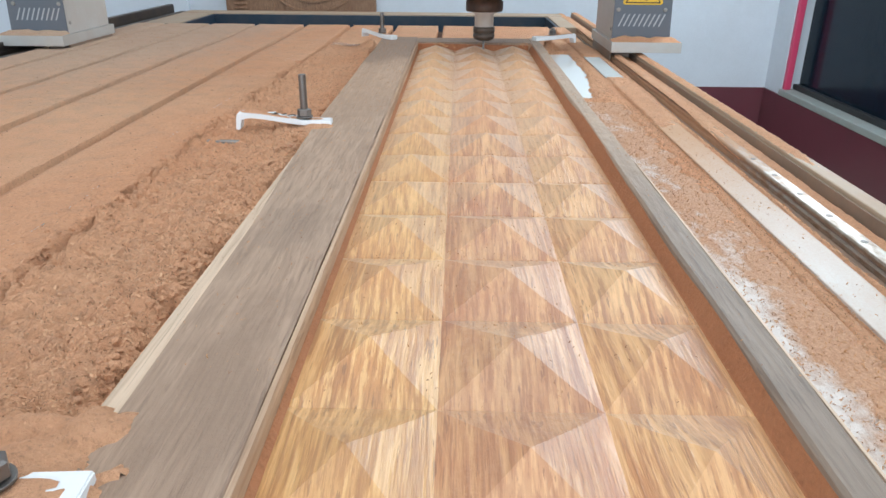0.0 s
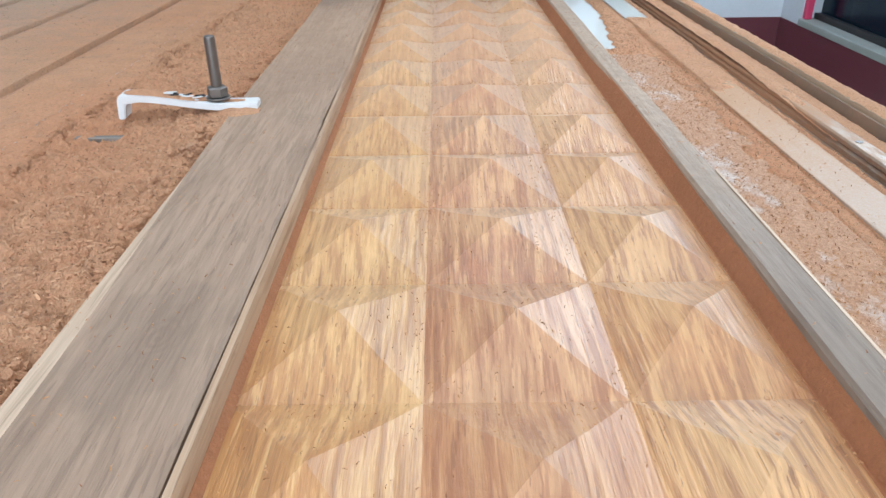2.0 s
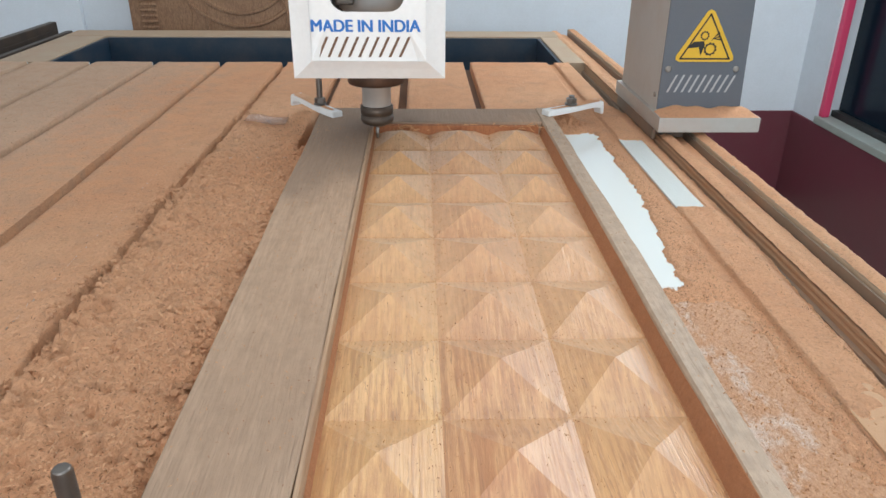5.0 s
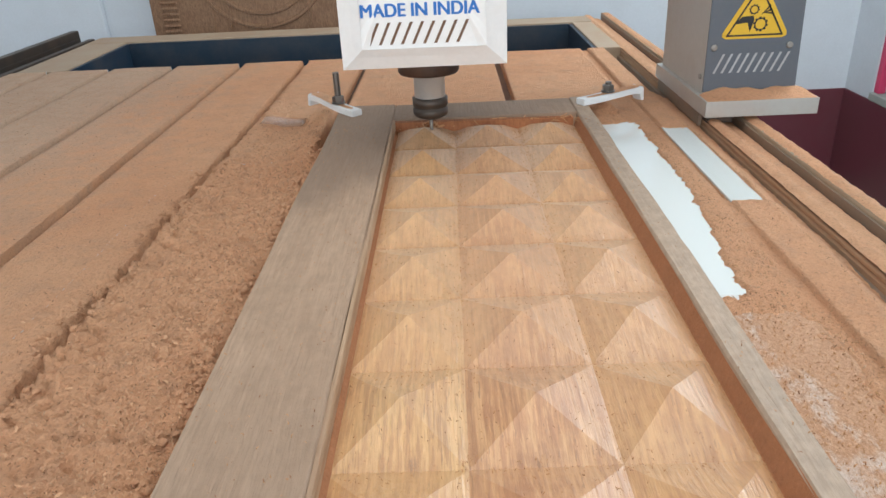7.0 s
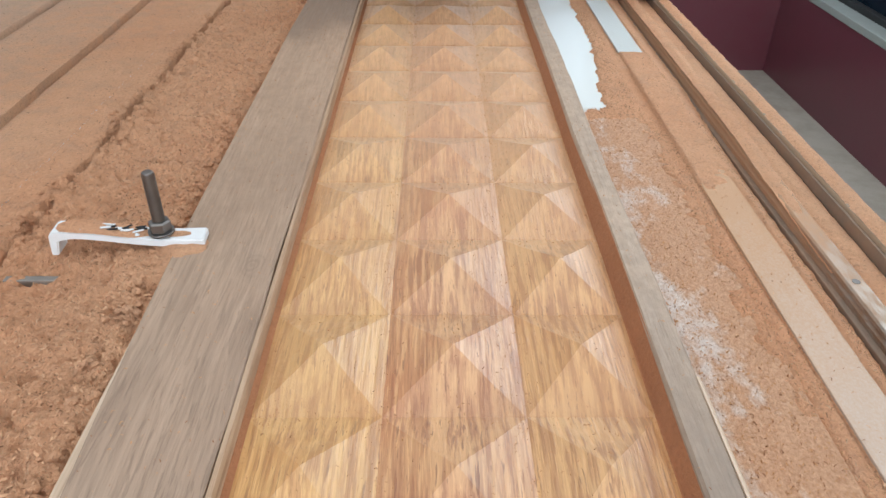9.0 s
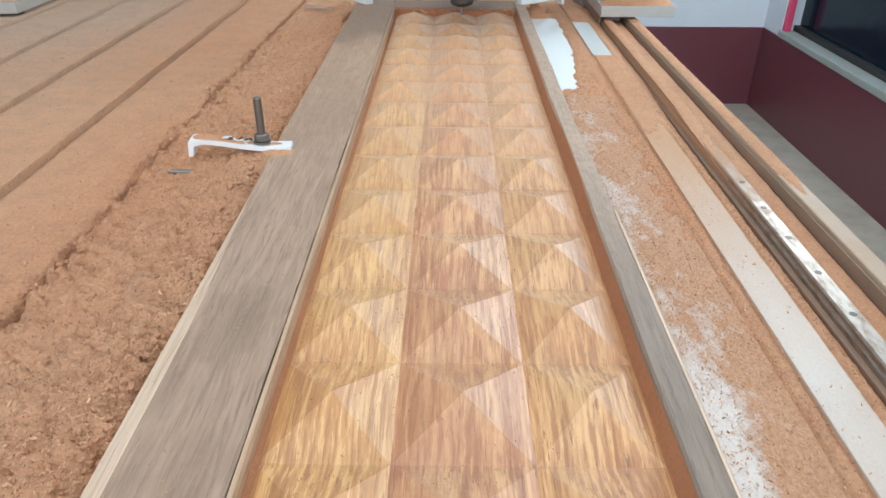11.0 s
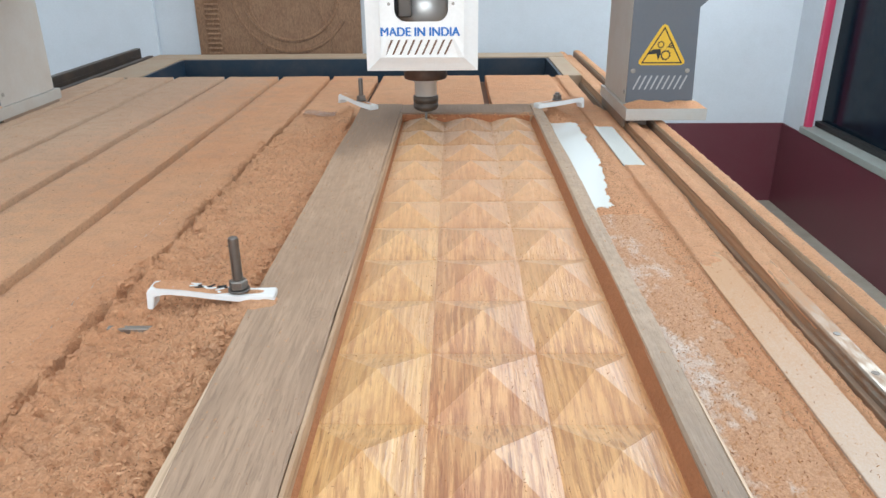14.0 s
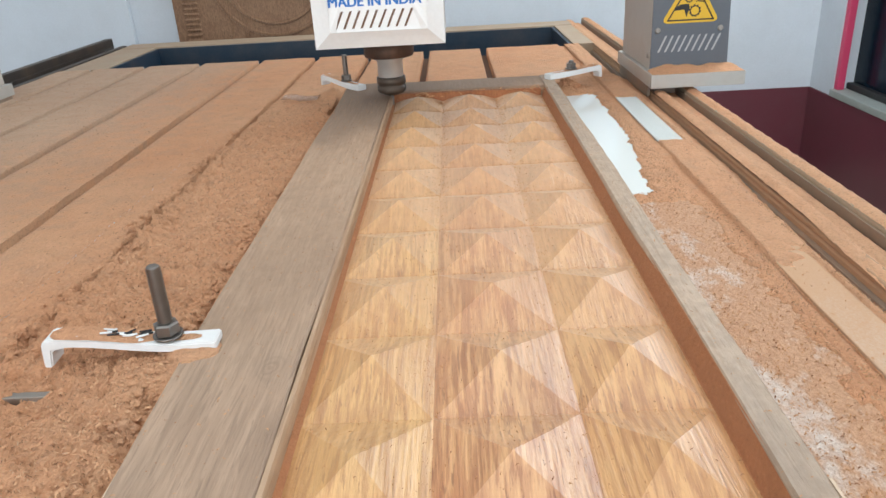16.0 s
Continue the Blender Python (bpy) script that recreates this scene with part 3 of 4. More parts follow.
def dust_sheet(x0, x1, y0, y1, step):
    n = int((x1 - x0) / step) + 1
    xs = [x0 + (x1 - x0) * i / n for i in range(n + 1)]
    for c in SLOTS:
        if x0 < c < x1:
            xs = [x for x in xs if abs(x - c) > 0.012] + [c + d for d in (-0.0105, -0.0094, -0.0084, -0.007, -0.0035, 0, 0.0035, 0.007, 0.0084, 0.0094, 0.0105)]
    xs = sorted(xs)
    nx, ny = len(xs), int((y1 - y0) / step) + 1
    verts, faces = [], []
    for j in range(ny):
        y = y0 + (y1 - y0) * j / (ny - 1)
        verts += [(x, y, BED + dust_height(x, y)) for x in xs]
    for j in range(ny - 1):
        for i in range(nx - 1):
            k = j * nx + i
            faces.append((k, k + 1, k + nx + 1, k + nx))
    me = bpy.data.meshes.new("sawdust")
    me.from_pydata(verts, [], faces)
    me.materials.append(DUST)
    for p in me.polygons:
        p.use_smooth = True
    ob = new("sawdust", me)
    return tagged(ob, "orange-brown sawdust spread over the slotted bed", "sawdust", kind="stuff")


dust_sheet(-1.203, -0.435, 0.3, Y1 - 0.006, 0.0075)
dust_sheet(-1.203, DX0 - 0.003, Y0 + 0.004, 0.3, 0.012)
dust_sheet(DX1 - 0.001, 0.4748, Y0 + 0.004, 0.25, 0.012)
dust_sheet(-0.435, -0.188, 0.25, 2.2, 0.0026)
dust_sheet(-0.435, -0.188, 2.2, Y1 - 0.006, 0.0045)
dust_sheet(DX1 - 0.001, 0.4748, 0.25, 2.6, 0.0038)
dust_sheet(DX1 - 0.001, 0.434, 2.6, Y1 - 0.006, 0.009)
dust_sheet(DX0 - 0.001, DX1 - 0.001, DYE - 0.004, Y1 - 0.006, 0.009)


def ridge(x0, x1, y0, y1, top, label):
    """A low bank of sawdust lying along the rails, ragged at its near end."""
    nx, ny = 12, int((y1 - y0) / 0.008)
    verts, faces = [], []
    for j in range(ny + 1):
        y = y0 + (y1 - y0) * j / ny
        for i in range(nx + 1):
            x = x0 + (x1 - x0) * i / nx
            e = smooth(0, 0.5, 0.5 - abs(i / nx - 0.5) + 0.06)
            verts.append((x, y, top(x, y) + 0.003 * e + 0.0012 * fbm(x, y, 45) + 0.0010 * fbm(x, y, 130)))
    for j in range(ny):
        for i in range(nx):
            k = j * (nx + 1) + i
            faces.append((k, k + 1, k + nx + 2, k + nx + 1))
    me = bpy.data.meshes.new("sawdust")
    me.from_pydata(verts, [], faces)
    me.materials.append(DUST)
    for p in me.polygons:
        p.use_smooth = True
    tagged(new("sawdust", me), label, "sawdust", kind="stuff")


ridge(0.5055, 0.5435, 0.25, 3.68, lambda x, y: BED - 0.019 + 0.004 * smooth(1.0, 1.7, y) - 0.004 * smooth(0.537, 0.543, x), "orange sawdust lying in the rail channel")
ridge(0.4815, 0.5055, 1.33, 3.68, lambda x, y: BED - 0.014 + 0.0135 * smooth(1.33, 1.70, y + 0.05 * fbm(x, y, 5)), "orange sawdust covering the far guide rail")
ridge(0.549, 0.5735, 1.2, 3.70, lambda x, y: BED - 0.002 + 0.004 * smooth(1.2, 1.35, y), "orange sawdust on the edge beam")


def chips(seed, count, place, size, name, label, mat=None):
    """Loose curled shavings: small bent flakes, each turned at random."""
    rng = random.Random(seed)
    verts, faces = [], []
    for _ in range(count):
        x, y, z = place(rng)
        s = size * rng.uniform(0.5, 1.5)
        m = Euler((rng.uniform(-0.7, 0.7), rng.uniform(-0.7, 0.7), rng.uniform(0, 6.28))).to_matrix()
        k = len(verts)
        w = rng.uniform(0.14, 0.32)
        for px, py, pz in ((-1, -w, 0), (0, -w, 0.7), (1, -w * 0.7, 0), (1, w * 0.7, 0.1), (0, w, 0.75), (-1, w, 0)):
            verts.append(Vector((x, y, z)) + m @ Vector((px, py, pz)) * s)
        faces += [(k, k + 1, k + 4, k + 5), (k + 1, k + 2, k + 3, k + 4)]
    me = bpy.data.meshes.new(name)
    me.from_pydata(verts, [], faces)
    me.materials.append(mat or CHIP)
    return tagged(new(name, me), label, "wood chips", kind="stuff")


def on_pile(rng):
    x, y = -0.2 - abs(rng.gauss(0, 0.09)), rng.uniform(0.35, 2.5)
    x = max(x, -0.6)
    return x, y, BED + dust_height(x, y) + 0.0005


def on_bed(rng):
    x, y = rng.uniform(-1.1, -0.3), rng.uniform(0.6, 2.9)
    return x, y, BED + dust_height(x, y) + 0.0004


def on_right(rng):
    x, y = rng.uniform(0.272, 0.47), rng.uniform(0.3, 2.3)
    while (y > 1.7 and dust_height(x, y) < 0) or (x > 0.389 and x < 0.437 and rng.random() < 0.9):
        x, y = rng.uniform(0.272, 0.47), rng.uniform(0.3, 2.3)
    return x, y, BED + (max(0, dust_height(x, y)) if x < 0.436 else dust_height(x, y)) + 0.0004


chips(6, 500, on_pile, 0.0027, "wood_chips", "larger curled wood chips heaped along the door edge")
chips(1, 16000, on_pile, 0.0015, "wood_chips", "reddish wood chips heaped along the door edge")
chips(7, 2200, on_pile, 0.0014, "wood_chips", "pale wood shavings scattered over the sawdust", PALECHIP)
chips(8, 1500, on_right, 0.0015, "wood_chips", "pale wood shavings beside the guide rail", PALECHIP)
chips(2, 1700, on_bed, 0.0021, "wood_chips", "scattered wood chips on the dusty bed")
chips(11, 6500, on_pile, 0.0013, "wood_chips", "dark brown wood chips in the sawdust heap", DARKCHIP)
chips(12, 900, on_bed, 0.0016, "wood_chips", "dark brown wood chips scattered on the bed", DARKCHIP)
chips(13, 2200, on_right, 0.0013, "wood_chips", "dark brown wood chips beside the guide rail", DARKCHIP)
chips(3, 7500, on_right, 0.0014, "wood_chips", "fine orange wood chips beside the guide rail", ORANGECHIP)



def crumbs(seed, count, place, size, label):
    """Pressed crumbs of sawdust: small lumpy pebbles, half sunk where they lie."""
    rng = random.Random(seed)
    ball = bmesh.new()
    bmesh.ops.create_icosphere(ball, subdivisions=1, radius=1.0)
    base = [v.co.copy() for v in ball.verts]
    tris = [tuple(v.index for v in f.verts) for f in ball.faces]
    ball.free()
    verts, faces = [], []
    for _ in range(count):
        x, y, z = place(rng)
        s = size * rng.choice((0.45, 0.6, 0.8, 1.0, 1.5))
        m = Euler((rng.uniform(0, 6.28), rng.uniform(0, 6.28), rng.uniform(0, 6.28))).to_matrix()
        k = len(verts)
        for p in base:
            q = m @ (p * rng.uniform(0.65, 1.2))
            verts.append((x + q.x * s, y + q.y * s, z + q.z * s * 0.75))
        faces += [tuple(k + i for i in t) for t in tris]
    me = bpy.data.meshes.new("sawdust_crumbs")
    me.from_pydata(verts, [], faces)
    me.materials.append(DUST)
    return tagged(new("sawdust_crumbs", me), label, "sawdust", kind="stuff")


def by_crack(rng):
    """Both banks of the broken slot beside the heap, in uneven runs."""
    while True:
        y = rng.uniform(0.5, 2.2)
        x = -0.380 + rng.choice((-1, 1)) * abs(rng.gauss(0.011, 0.008))
        if fbm(x, y, 9, 2) > rng.uniform(-0.35, 0.3):
            return x, y, BED + dust_height(x, y) + 0.001


def by_edge(rng):
    x, y = -0.200 - abs(rng.gauss(0, 0.012)), rng.uniform(0.4, 2.35)
    return x, y, BED + dust_height(x, y) + 0.001


def under_far_clamp(rng):
    x, y = rng.gauss(0.302, 0.014), rng.gauss(2.43, 0.014)
    x = max(0.272, x)
    return x, y, BED + dust_height(x, y) + 0.001


crumbs(21, 750, by_crack, 0.0033, "crumbs of pressed sawdust along a broken slot")
crumbs(22, 1100, by_edge, 0.0034, "crumbs of sawdust against the edge of the door")
crumbs(23, 160, under_far_clamp, 0.0040, "crumbs of sawdust heaped under the far clamp")

# ---- the carved door ----
TOPZ = 0.023
door = thing("carved_door", "teak door being carved with rows of pyramids, clamped flat", "door")
DY0 = -0.55


def stile(x0, x1, y0, y1, seed, wob=0.0025, narrow=0.0):
    """A plank with slightly wandering edges along y."""
    bm = bmesh.new()
    n = 90
    rows = []
    for k in range(n + 1):
        y = y0 + (y1 - y0) * k / n
        e = wob * noise.noise(Vector((seed, y * 5, 0))) + 0.4 * wob * noise.noise(Vector((seed, y * 23, 2)))
        f = wob * noise.noise(Vector((seed + 9, y * 4, 0))) + narrow * smooth(1.42, 0.75, y)
        zz = 0.0006 * noise.noise(Vector((seed, y * 6, 5)))
        rows.append([bm.verts.new(p) for p in ((x0 + f, y, BED), (x0 + f, y, TOPZ - 0.003), (x0 + f + 0.002, y, TOPZ + zz), ((x0 + x1) / 2, y, TOPZ + zz + 0.0003),
                                               (x1 + e - 0.002, y, TOPZ + zz), (x1 + e, y, TOPZ - 0.002), (x1 + e, y, BED))])
    for p, q in zip(rows, rows[1:]):
        for i in range(len(p)):
            j = (i + 1) % len(p)
            bm.faces.new((p[i], p[j], q[j], q[i]))
    bm.faces.new(rows[0])
    bm.faces.new(rows[-1])
    bmesh.ops.recalc_face_normals(bm, faces=bm.faces)
    return bm


part("stile", stile(-0.1955, -0.0894, DY0, DYE, 1.3, 0.0025, 0.019), STILE, door, "broad weathered grey-brown stile")
part("stile", stile(0.2385, 0.266, DY0, DYE, 7.7, 0.003), GREYSTILE, door, "narrow weathered grey stile")
part("sapwood_edge", prism([(-0.1980, BED), (-0.170, BED), (-0.170, TOPZ - 0.004), (-0.1780, TOPZ - 0.0015), (-0.1925, TOPZ - 0.006), (-0.1975, TOPZ - 0.014)], DY0, 1.45), SAP, door, "pale sapwood edge")
part("sapwood_edge", prism([(0.2645, BED), (0.2735, BED), (0.2725, TOPZ - 0.009), (0.2665, TOPZ + 0.0006), (0.2645, TOPZ + 0.0006)], DY0, 1.12), SAP, door, "pale sapwood edge")
part("groove_lip", prism([(-0.0885, 0.006), (-0.0844, 0.006), (-0.0840, TOPZ - 0.006), (-0.0850, TOPZ - 0.0015), (-0.0885, TOPZ - 0.0008)], DY0, 2.33), LIP, door, "pale moulded lip of the groove")
part("groove_wall", prism([(-0.0915, BED + 0.001), (-0.0798, BED + 0.001), (-0.0803, 0.0008), (-0.0820, 0.003), (-0.0842, 0.0058), (-0.0915, 0.0058)], DY0, 2.33), REDDUST, door, "groove packed with reddish dust")
part("groove_wall", prism([(0.2315, BED + 0.001), (0.2420, BED + 0.001), (0.2420, TOPZ - 0.0012), (0.2400, TOPZ - 0.0016), (0.2325, 0.0004), (0.2315, 0.0002)], DY0, 2.33), REDDUST, door, "freshly cut groove packed with reddish dust")
part("end_rail", slab((-0.0890, 2.335, BED), (0.2375, DYE, TOPZ - 0.001), 0.002), STILE, door, "weathered end rail")
part("end_wall", prism([(-0.0865, 0.0), (0.2295, 0.0), (0.2295, 0.016), (-0.0865, 0.019)], 2.322, 2.3345), CUT, door, "freshly cut reddish end wall")
part("panel_base", slab((-0.0798, DY0, BED + 0.001), (0.2298, 2.322, -0.002)), PINK, door)

COLS = [(-0.0840, 0.0200), (0.0200, 0.1320), (0.1320, 0.2330)]
PITCH = 0.125


def pyramid(w, d, h):
    """A low carved pyramid with slightly hollow, tool-marked faces and a blunt tip."""
    bm = bmesh.new()
    n = 8
    grid = {}
    for j in range(n + 1):
        for i in range(n + 1):
            u, v = 2 * i / n - 1, 2 * j / n - 1
            t = 1 - max(abs(u), abs(v))
            z = h * (t - 0.06 * math.sin(math.pi * t)) 
            z = min(z, h * 0.975)
            grid[i, j] = bm.verts.new((u * w / 2, v * d / 2, z))
    for j in range(n):
        for i in range(n):
            a, b, c, e = grid[i, j], grid[i + 1, j], grid[i + 1, j + 1], grid[i, j + 1]
            if (i < n / 2) == (j < n / 2):
                bm.faces.new((a, b, c))
                bm.faces.new((a, c, e))
            else:
                bm.faces.new((a, b, e))
                bm.faces.new((b, c, e))
    return bm


for c, (xa, xb) in enumerate(COLS):
    first = None
    for k in range(-16, 7):
        yc = 1.475 + PITCH * (k + 0.5)
        if first is None:
            first = part("carved_pyramid", pyramid(xb - xa, PITCH, 0.0205), (PINE, PINK, AMBER)[c], door)
            ob = first
        else:
            ob = new("carved_pyramid", first.data)
            ob.parent = door
        ob.location = ((xa + xb) / 2, yc, -0.0006)



def on_door(rng):
    """Grains of dust that gather in the valleys between the pyramids."""
    k = rng.randrange(4)
    y = 2.3 - 1.5 * rng.random() ** 1.6
    if rng.random() < 0.55:
        x = COLS[min(k, 2)][0 if k < 3 else 1] + rng.gauss(0, 0.008)
    else:
        x = rng.uniform(-0.08, 0.23)
        y = 1.475 + PITCH * round((y - 1.475) / PITCH) + rng.gauss(0, 0.008)
    x = min(0.230, max(-0.082, x))
    xa, xb = next(c for c in COLS if c[0] <= x <= c[1])
    v = ((y - 1.475) / PITCH) % 1
    return x, y, 0.0205 * (1 - max(abs(2 * (x - xa) / (xb - xa) - 1), abs(2 * v - 1))) + 0.0006


def over_door(rng):
    """Loose chips strewn over the carving and its stiles, thicker towards the cutter."""
    x, y = rng.uniform(-0.19, 0.262), 2.3 - 1.7 * rng.random() ** 1.3
    if x < -0.09 or x > 0.2385:
        return x, y, TOPZ + 0.0012
    if not COLS[0][0] < x < COLS[2][1] - 0.001:
        x = 0.1
    xa, xb = next(c for c in COLS if c[0] <= x <= c[1])
    v = ((y - 1.475) / PITCH) % 1
    return x, y, 0.0205 * (1 - max(abs(2 * (x - xa) / (xb - xa) - 1), abs(2 * v - 1))) + 0.0006


chips(4, 8000, on_door, 0.0010, "wood_chips", "fine wood chips lying in the carved valleys", ORANGECHIP)
chips(9, 2600, over_door, 0.0011, "wood_chips", "orange wood chips strewn over the carved door", ORANGECHIP)
chips(14, 1500, over_door, 0.0010, "wood_chips", "dark brown wood chips strewn over the door", DARKCHIP)
# splintered fibres left at the far end of the cut
rng = random.Random(5)
bm = bmesh.new()
for _ in range(46):
    x = rng.choice((rng.gauss(-0.02, 0.012), rng.gauss(0.2, 0.02), rng.uniform(-0.08, 0.22)))
    m = pose(x, 2.325 + rng.uniform(-0.02, 0.008), 0.012 + rng.uniform(-0.004, 0.01), rng.uniform(-50, 50), rng.uniform(-40, 40), rng.uniform(0, 180))
    one = slab((-0.007, -0.0008, -0.0006), (0.007, 0.0008, 0.0006))
    one.transform(m)
    merge(bm, one)
part("splinter", bm, ORANGECHIP, door, "torn orange wood fibres")["kind"] = "stuff"

# ---- clamps ----


def slot_fill(rise, length, th):
    """Sawdust packed in the bar's round-ended slot, a little uneven."""
    bm = bmesh.new()
    n = 22
    rows = []
    for k in range(n + 1):
        x = -0.014 - (length * 0.985 - 0.014) * k / n
        w = (0.0052 + 0.0066 * smooth(-0.050, -0.070, x) + 0.0008 * noise.noise(Vector((x * 90, 4, 4)))) * math.sqrt(max(0.02, min(1, (k + 0.25) / 1.6, (n - k + 0.25) / 1.6)))
        z = rise * smooth(0.2, 0.95, -x / length) + th + 0.0006
        rows.append([bm.verts.new((x, v * w, z + (0.0012 * noise.noise(Vector((x * 120, v, 1))) if abs(v) < 1 else -0.0004))) for v in (-1, -0.4, 0.4, 1)])
    for p, q in zip(rows, rows[1:]):
        for i in range(3):
            f = bm.faces.new((p[i], p[i + 1], q[i + 1], q[i]))
            f.smooth = True
    bmesh.ops.recalc_face_normals(bm, faces=bm.faces)
    return bm


def clamp(label, at, turn, bolt_x, bolt_h, length=0.158, rise=0.012, drop=-0.006, th=0.0085, litter=False):
    """A white bent clamp bar with a slot, held by a stud, nut and washer; its tip lies at the origin, its foot at -x."""
    c = thing("clamp", label, "clamp", group="clamps holding the door")
    wd = 0.023
    n = 16
    pts = []
    for k in range(n + 1):
        x = -length * k / n
        z = rise * smooth(0.2, 0.95, k / n)
        pts.append((x, z))
    outline = [(x, z + th) for x, z in pts] + [(-length - 0.004, pts[-1][1] + th - 0.004), (-length - 0.006, drop), (-length + 0.001, drop), (-length + 0.004, pts[-1][1] - 0.002)] + [(x, z + 0.0005) for x, z in pts[::-1][2:]]
    bar = part("clamp_bar", prism(outline, -wd / 2, wd / 2, None, 0.0012), WHITEPLASTIC, c, "bent white bar")
    part("slot", slot_fill(rise, length, th), DUST, bar, "slot and bar top buried in sawdust")
    if litter:
        rng = random.Random(31)
        for mat, count, label in ((WHITEPLASTIC, 9, "scraps of white plastic swarf"), (BLACK, 8, "scraps of dark swarf")):
            bm = None
            for _ in range(count):
                x = bolt_x - rng.uniform(0.016, 0.052)
                z = rise * smooth(0.2, 0.95, -x / length) + th + 0.0018
                one = slab((-rng.uniform(0.002, 0.007), -0.0009, -0.0004), (rng.uniform(0.002, 0.006), 0.0009, 0.0006))
                one.transform(pose(x, rng.uniform(-0.002, 0.007), z, rng.uniform(-12, 12), rng.uniform(-10, 10), rng.gauss(0, 14)))
                bm = merge(bm, one)
            part("swarf", bm, mat, bar, label)["kind"] = "stuff"
    t = Matrix.Translation((bolt_x, 0, 0))
    z0 = th + 0.003
    part("washer", lathe([(0.0125, z0), (0.0125, z0 + 0.0022)], 20, None, t), BOLT, c)
    part("nut", lathe([(0.0088, z0 + 0.0022), (0.0108, z0 + 0.0034), (0.0108, z0 + 0.0118), (0.0088, z0 + 0.0132)], 6, None, t), BOLT, c, "hexagonal steel nut")
    prof = [(0.0059, 0.002)]
    z = z0 + 0.012
    while z < bolt_h:
        prof += [(0.0063, z), (0.0049, z + 0.0012)]
        z += 0.0024
    prof += [(0.0058, bolt_h), (0.0045, bolt_h + 0.0015)]
    part("stud", lathe(prof, 16, None, t), BOLT, c, "threaded steel stud")
    c.matrix_basis = pose(at[0], at[1], at[2], 0, 0, turn)
    return c


clamp("white clamp with tall threaded stud gripping the stile", (-0.165, 1.3115, TOPZ + 0.0005), 3, -0.042, 0.076, 0.141, litter=True)
clamp("white clamp with threaded stud at the far corner", (-0.155, 2.360, TOPZ + 0.0005), -50, -0.060, 0.070, 0.150, 0.008, -0.004, 0.012)
clamp("white clamp over the narrow stile at the far corner", (0.249, 2.372, TOPZ + 0.0005), 210, -0.065, 0.032, 0.140, 0.003, -0.012, 0.012)
clamp("white clamp near the front of the door", (-0.157, 0.485, TOPZ + 0.0005), 4, -0.047, 0.05, 0.150)



def drift(cx, cy, rx, ry, top, z0, label):
    """A thin ragged drift of sawdust lying over wood and clamp."""
    n = 44
    verts, faces, keep = [], [], {}
    for j in range(n + 1):
        for i in range(n + 1):
            u, v = 2 * i / n - 1, 2 * j / n - 1
            x, y = cx + rx * u, cy + ry * v
            e = 1 - math.hypot(u, v) + 0.35 * fbm(x, y, 30) + 0.12 * fbm(x, y, 110)
            keep[i, j] = e > 0 and max(abs(u), abs(v)) < 1
            verts.append((x, y, z0 - 0.0025 + top * smooth(0, 0.6, e) + 0.0027 * smooth(0, 0.3, e) + 0.0010 * fbm(x, y, 90) * smooth(0, 0.4, e)))
    for j in range(n):
        for i in range(n):
            if keep[i, j] and keep[i + 1, j] and keep[i + 1, j + 1] and keep[i, j + 1]:
                k = j * (n + 1) + i
                faces.append((k, k + 1, k + n + 2, k + n + 1))
    me = bpy.data.meshes.new("sawdust")
    me.from_pydata(verts, [], faces)
    me.materials.append(DUST)
    for p in me.polygons:
        p.use_smooth = True
    return tagged(new("sawdust", me), label, "sawdust", kind="stuff")


drift(-0.225, 0.470, 0.085, 0.100, 0.010, TOPZ, "orange sawdust drifted over a clamp and the stile's edge")
drift(-0.185, 1.300, 0.024, 0.022, 0.004, TOPZ, "orange sawdust under the clamp on the stile")

# ---- scraps on the bed ----
z = BED + dust_height(-0.322, 1.271)
part("offcut", slab((-0.350, 1.266, z - 0.0010), (-0.300, 1.274, z + 0.0085), 0.0008), STEEL)
strip = bpy.context.scene.objects["offcut"]
strip.name = "steel_strip"
tagged(strip, "short grey steel strip lying in the sawdust", "metal scrap")
bm = bmesh.new()
grid = {}
for i in range(9):
    for j in range(6):
        x, y = -0.352 + 0.088 * i / 8, 2.42 + 0.062 * j / 5 - 0.03 * i / 8
        grid[i, j] = bm.verts.new((x, y, BED + 0.0145 + 0.0018 * math.sin(i * 0.9) + 0.001 * math.cos(j * 1.7)))
for i in range(8):
    for j in range(5):
        bm.faces.new((grid[i, j], grid[i + 1, j], grid[i + 1, j + 1], grid[i, j + 1])).smooth = True
bmesh.ops.solidify(bm, geom=bm.faces[:], thickness=0.0004)
CLEAR = Mat("clear_film", 0.25)
CLEAR.b.inputs["Base Color"].default_value = (0.74, 0.62, 0.58, 1)
CLEAR.b.inputs["Alpha"].default_value = 0.45
CLEAR.b.inputs["Transmission Weight"].default_value = 0.75
tagged(part("plastic_film", bm, CLEAR.m), "crumpled clear plastic film lying on the sawdust", "plastic film")

# ---- gantry ----
GY = 2.40
gantry = thing("gantry", "grey steel router gantry with two side columns", "machine gantry", (0, 0, 0))


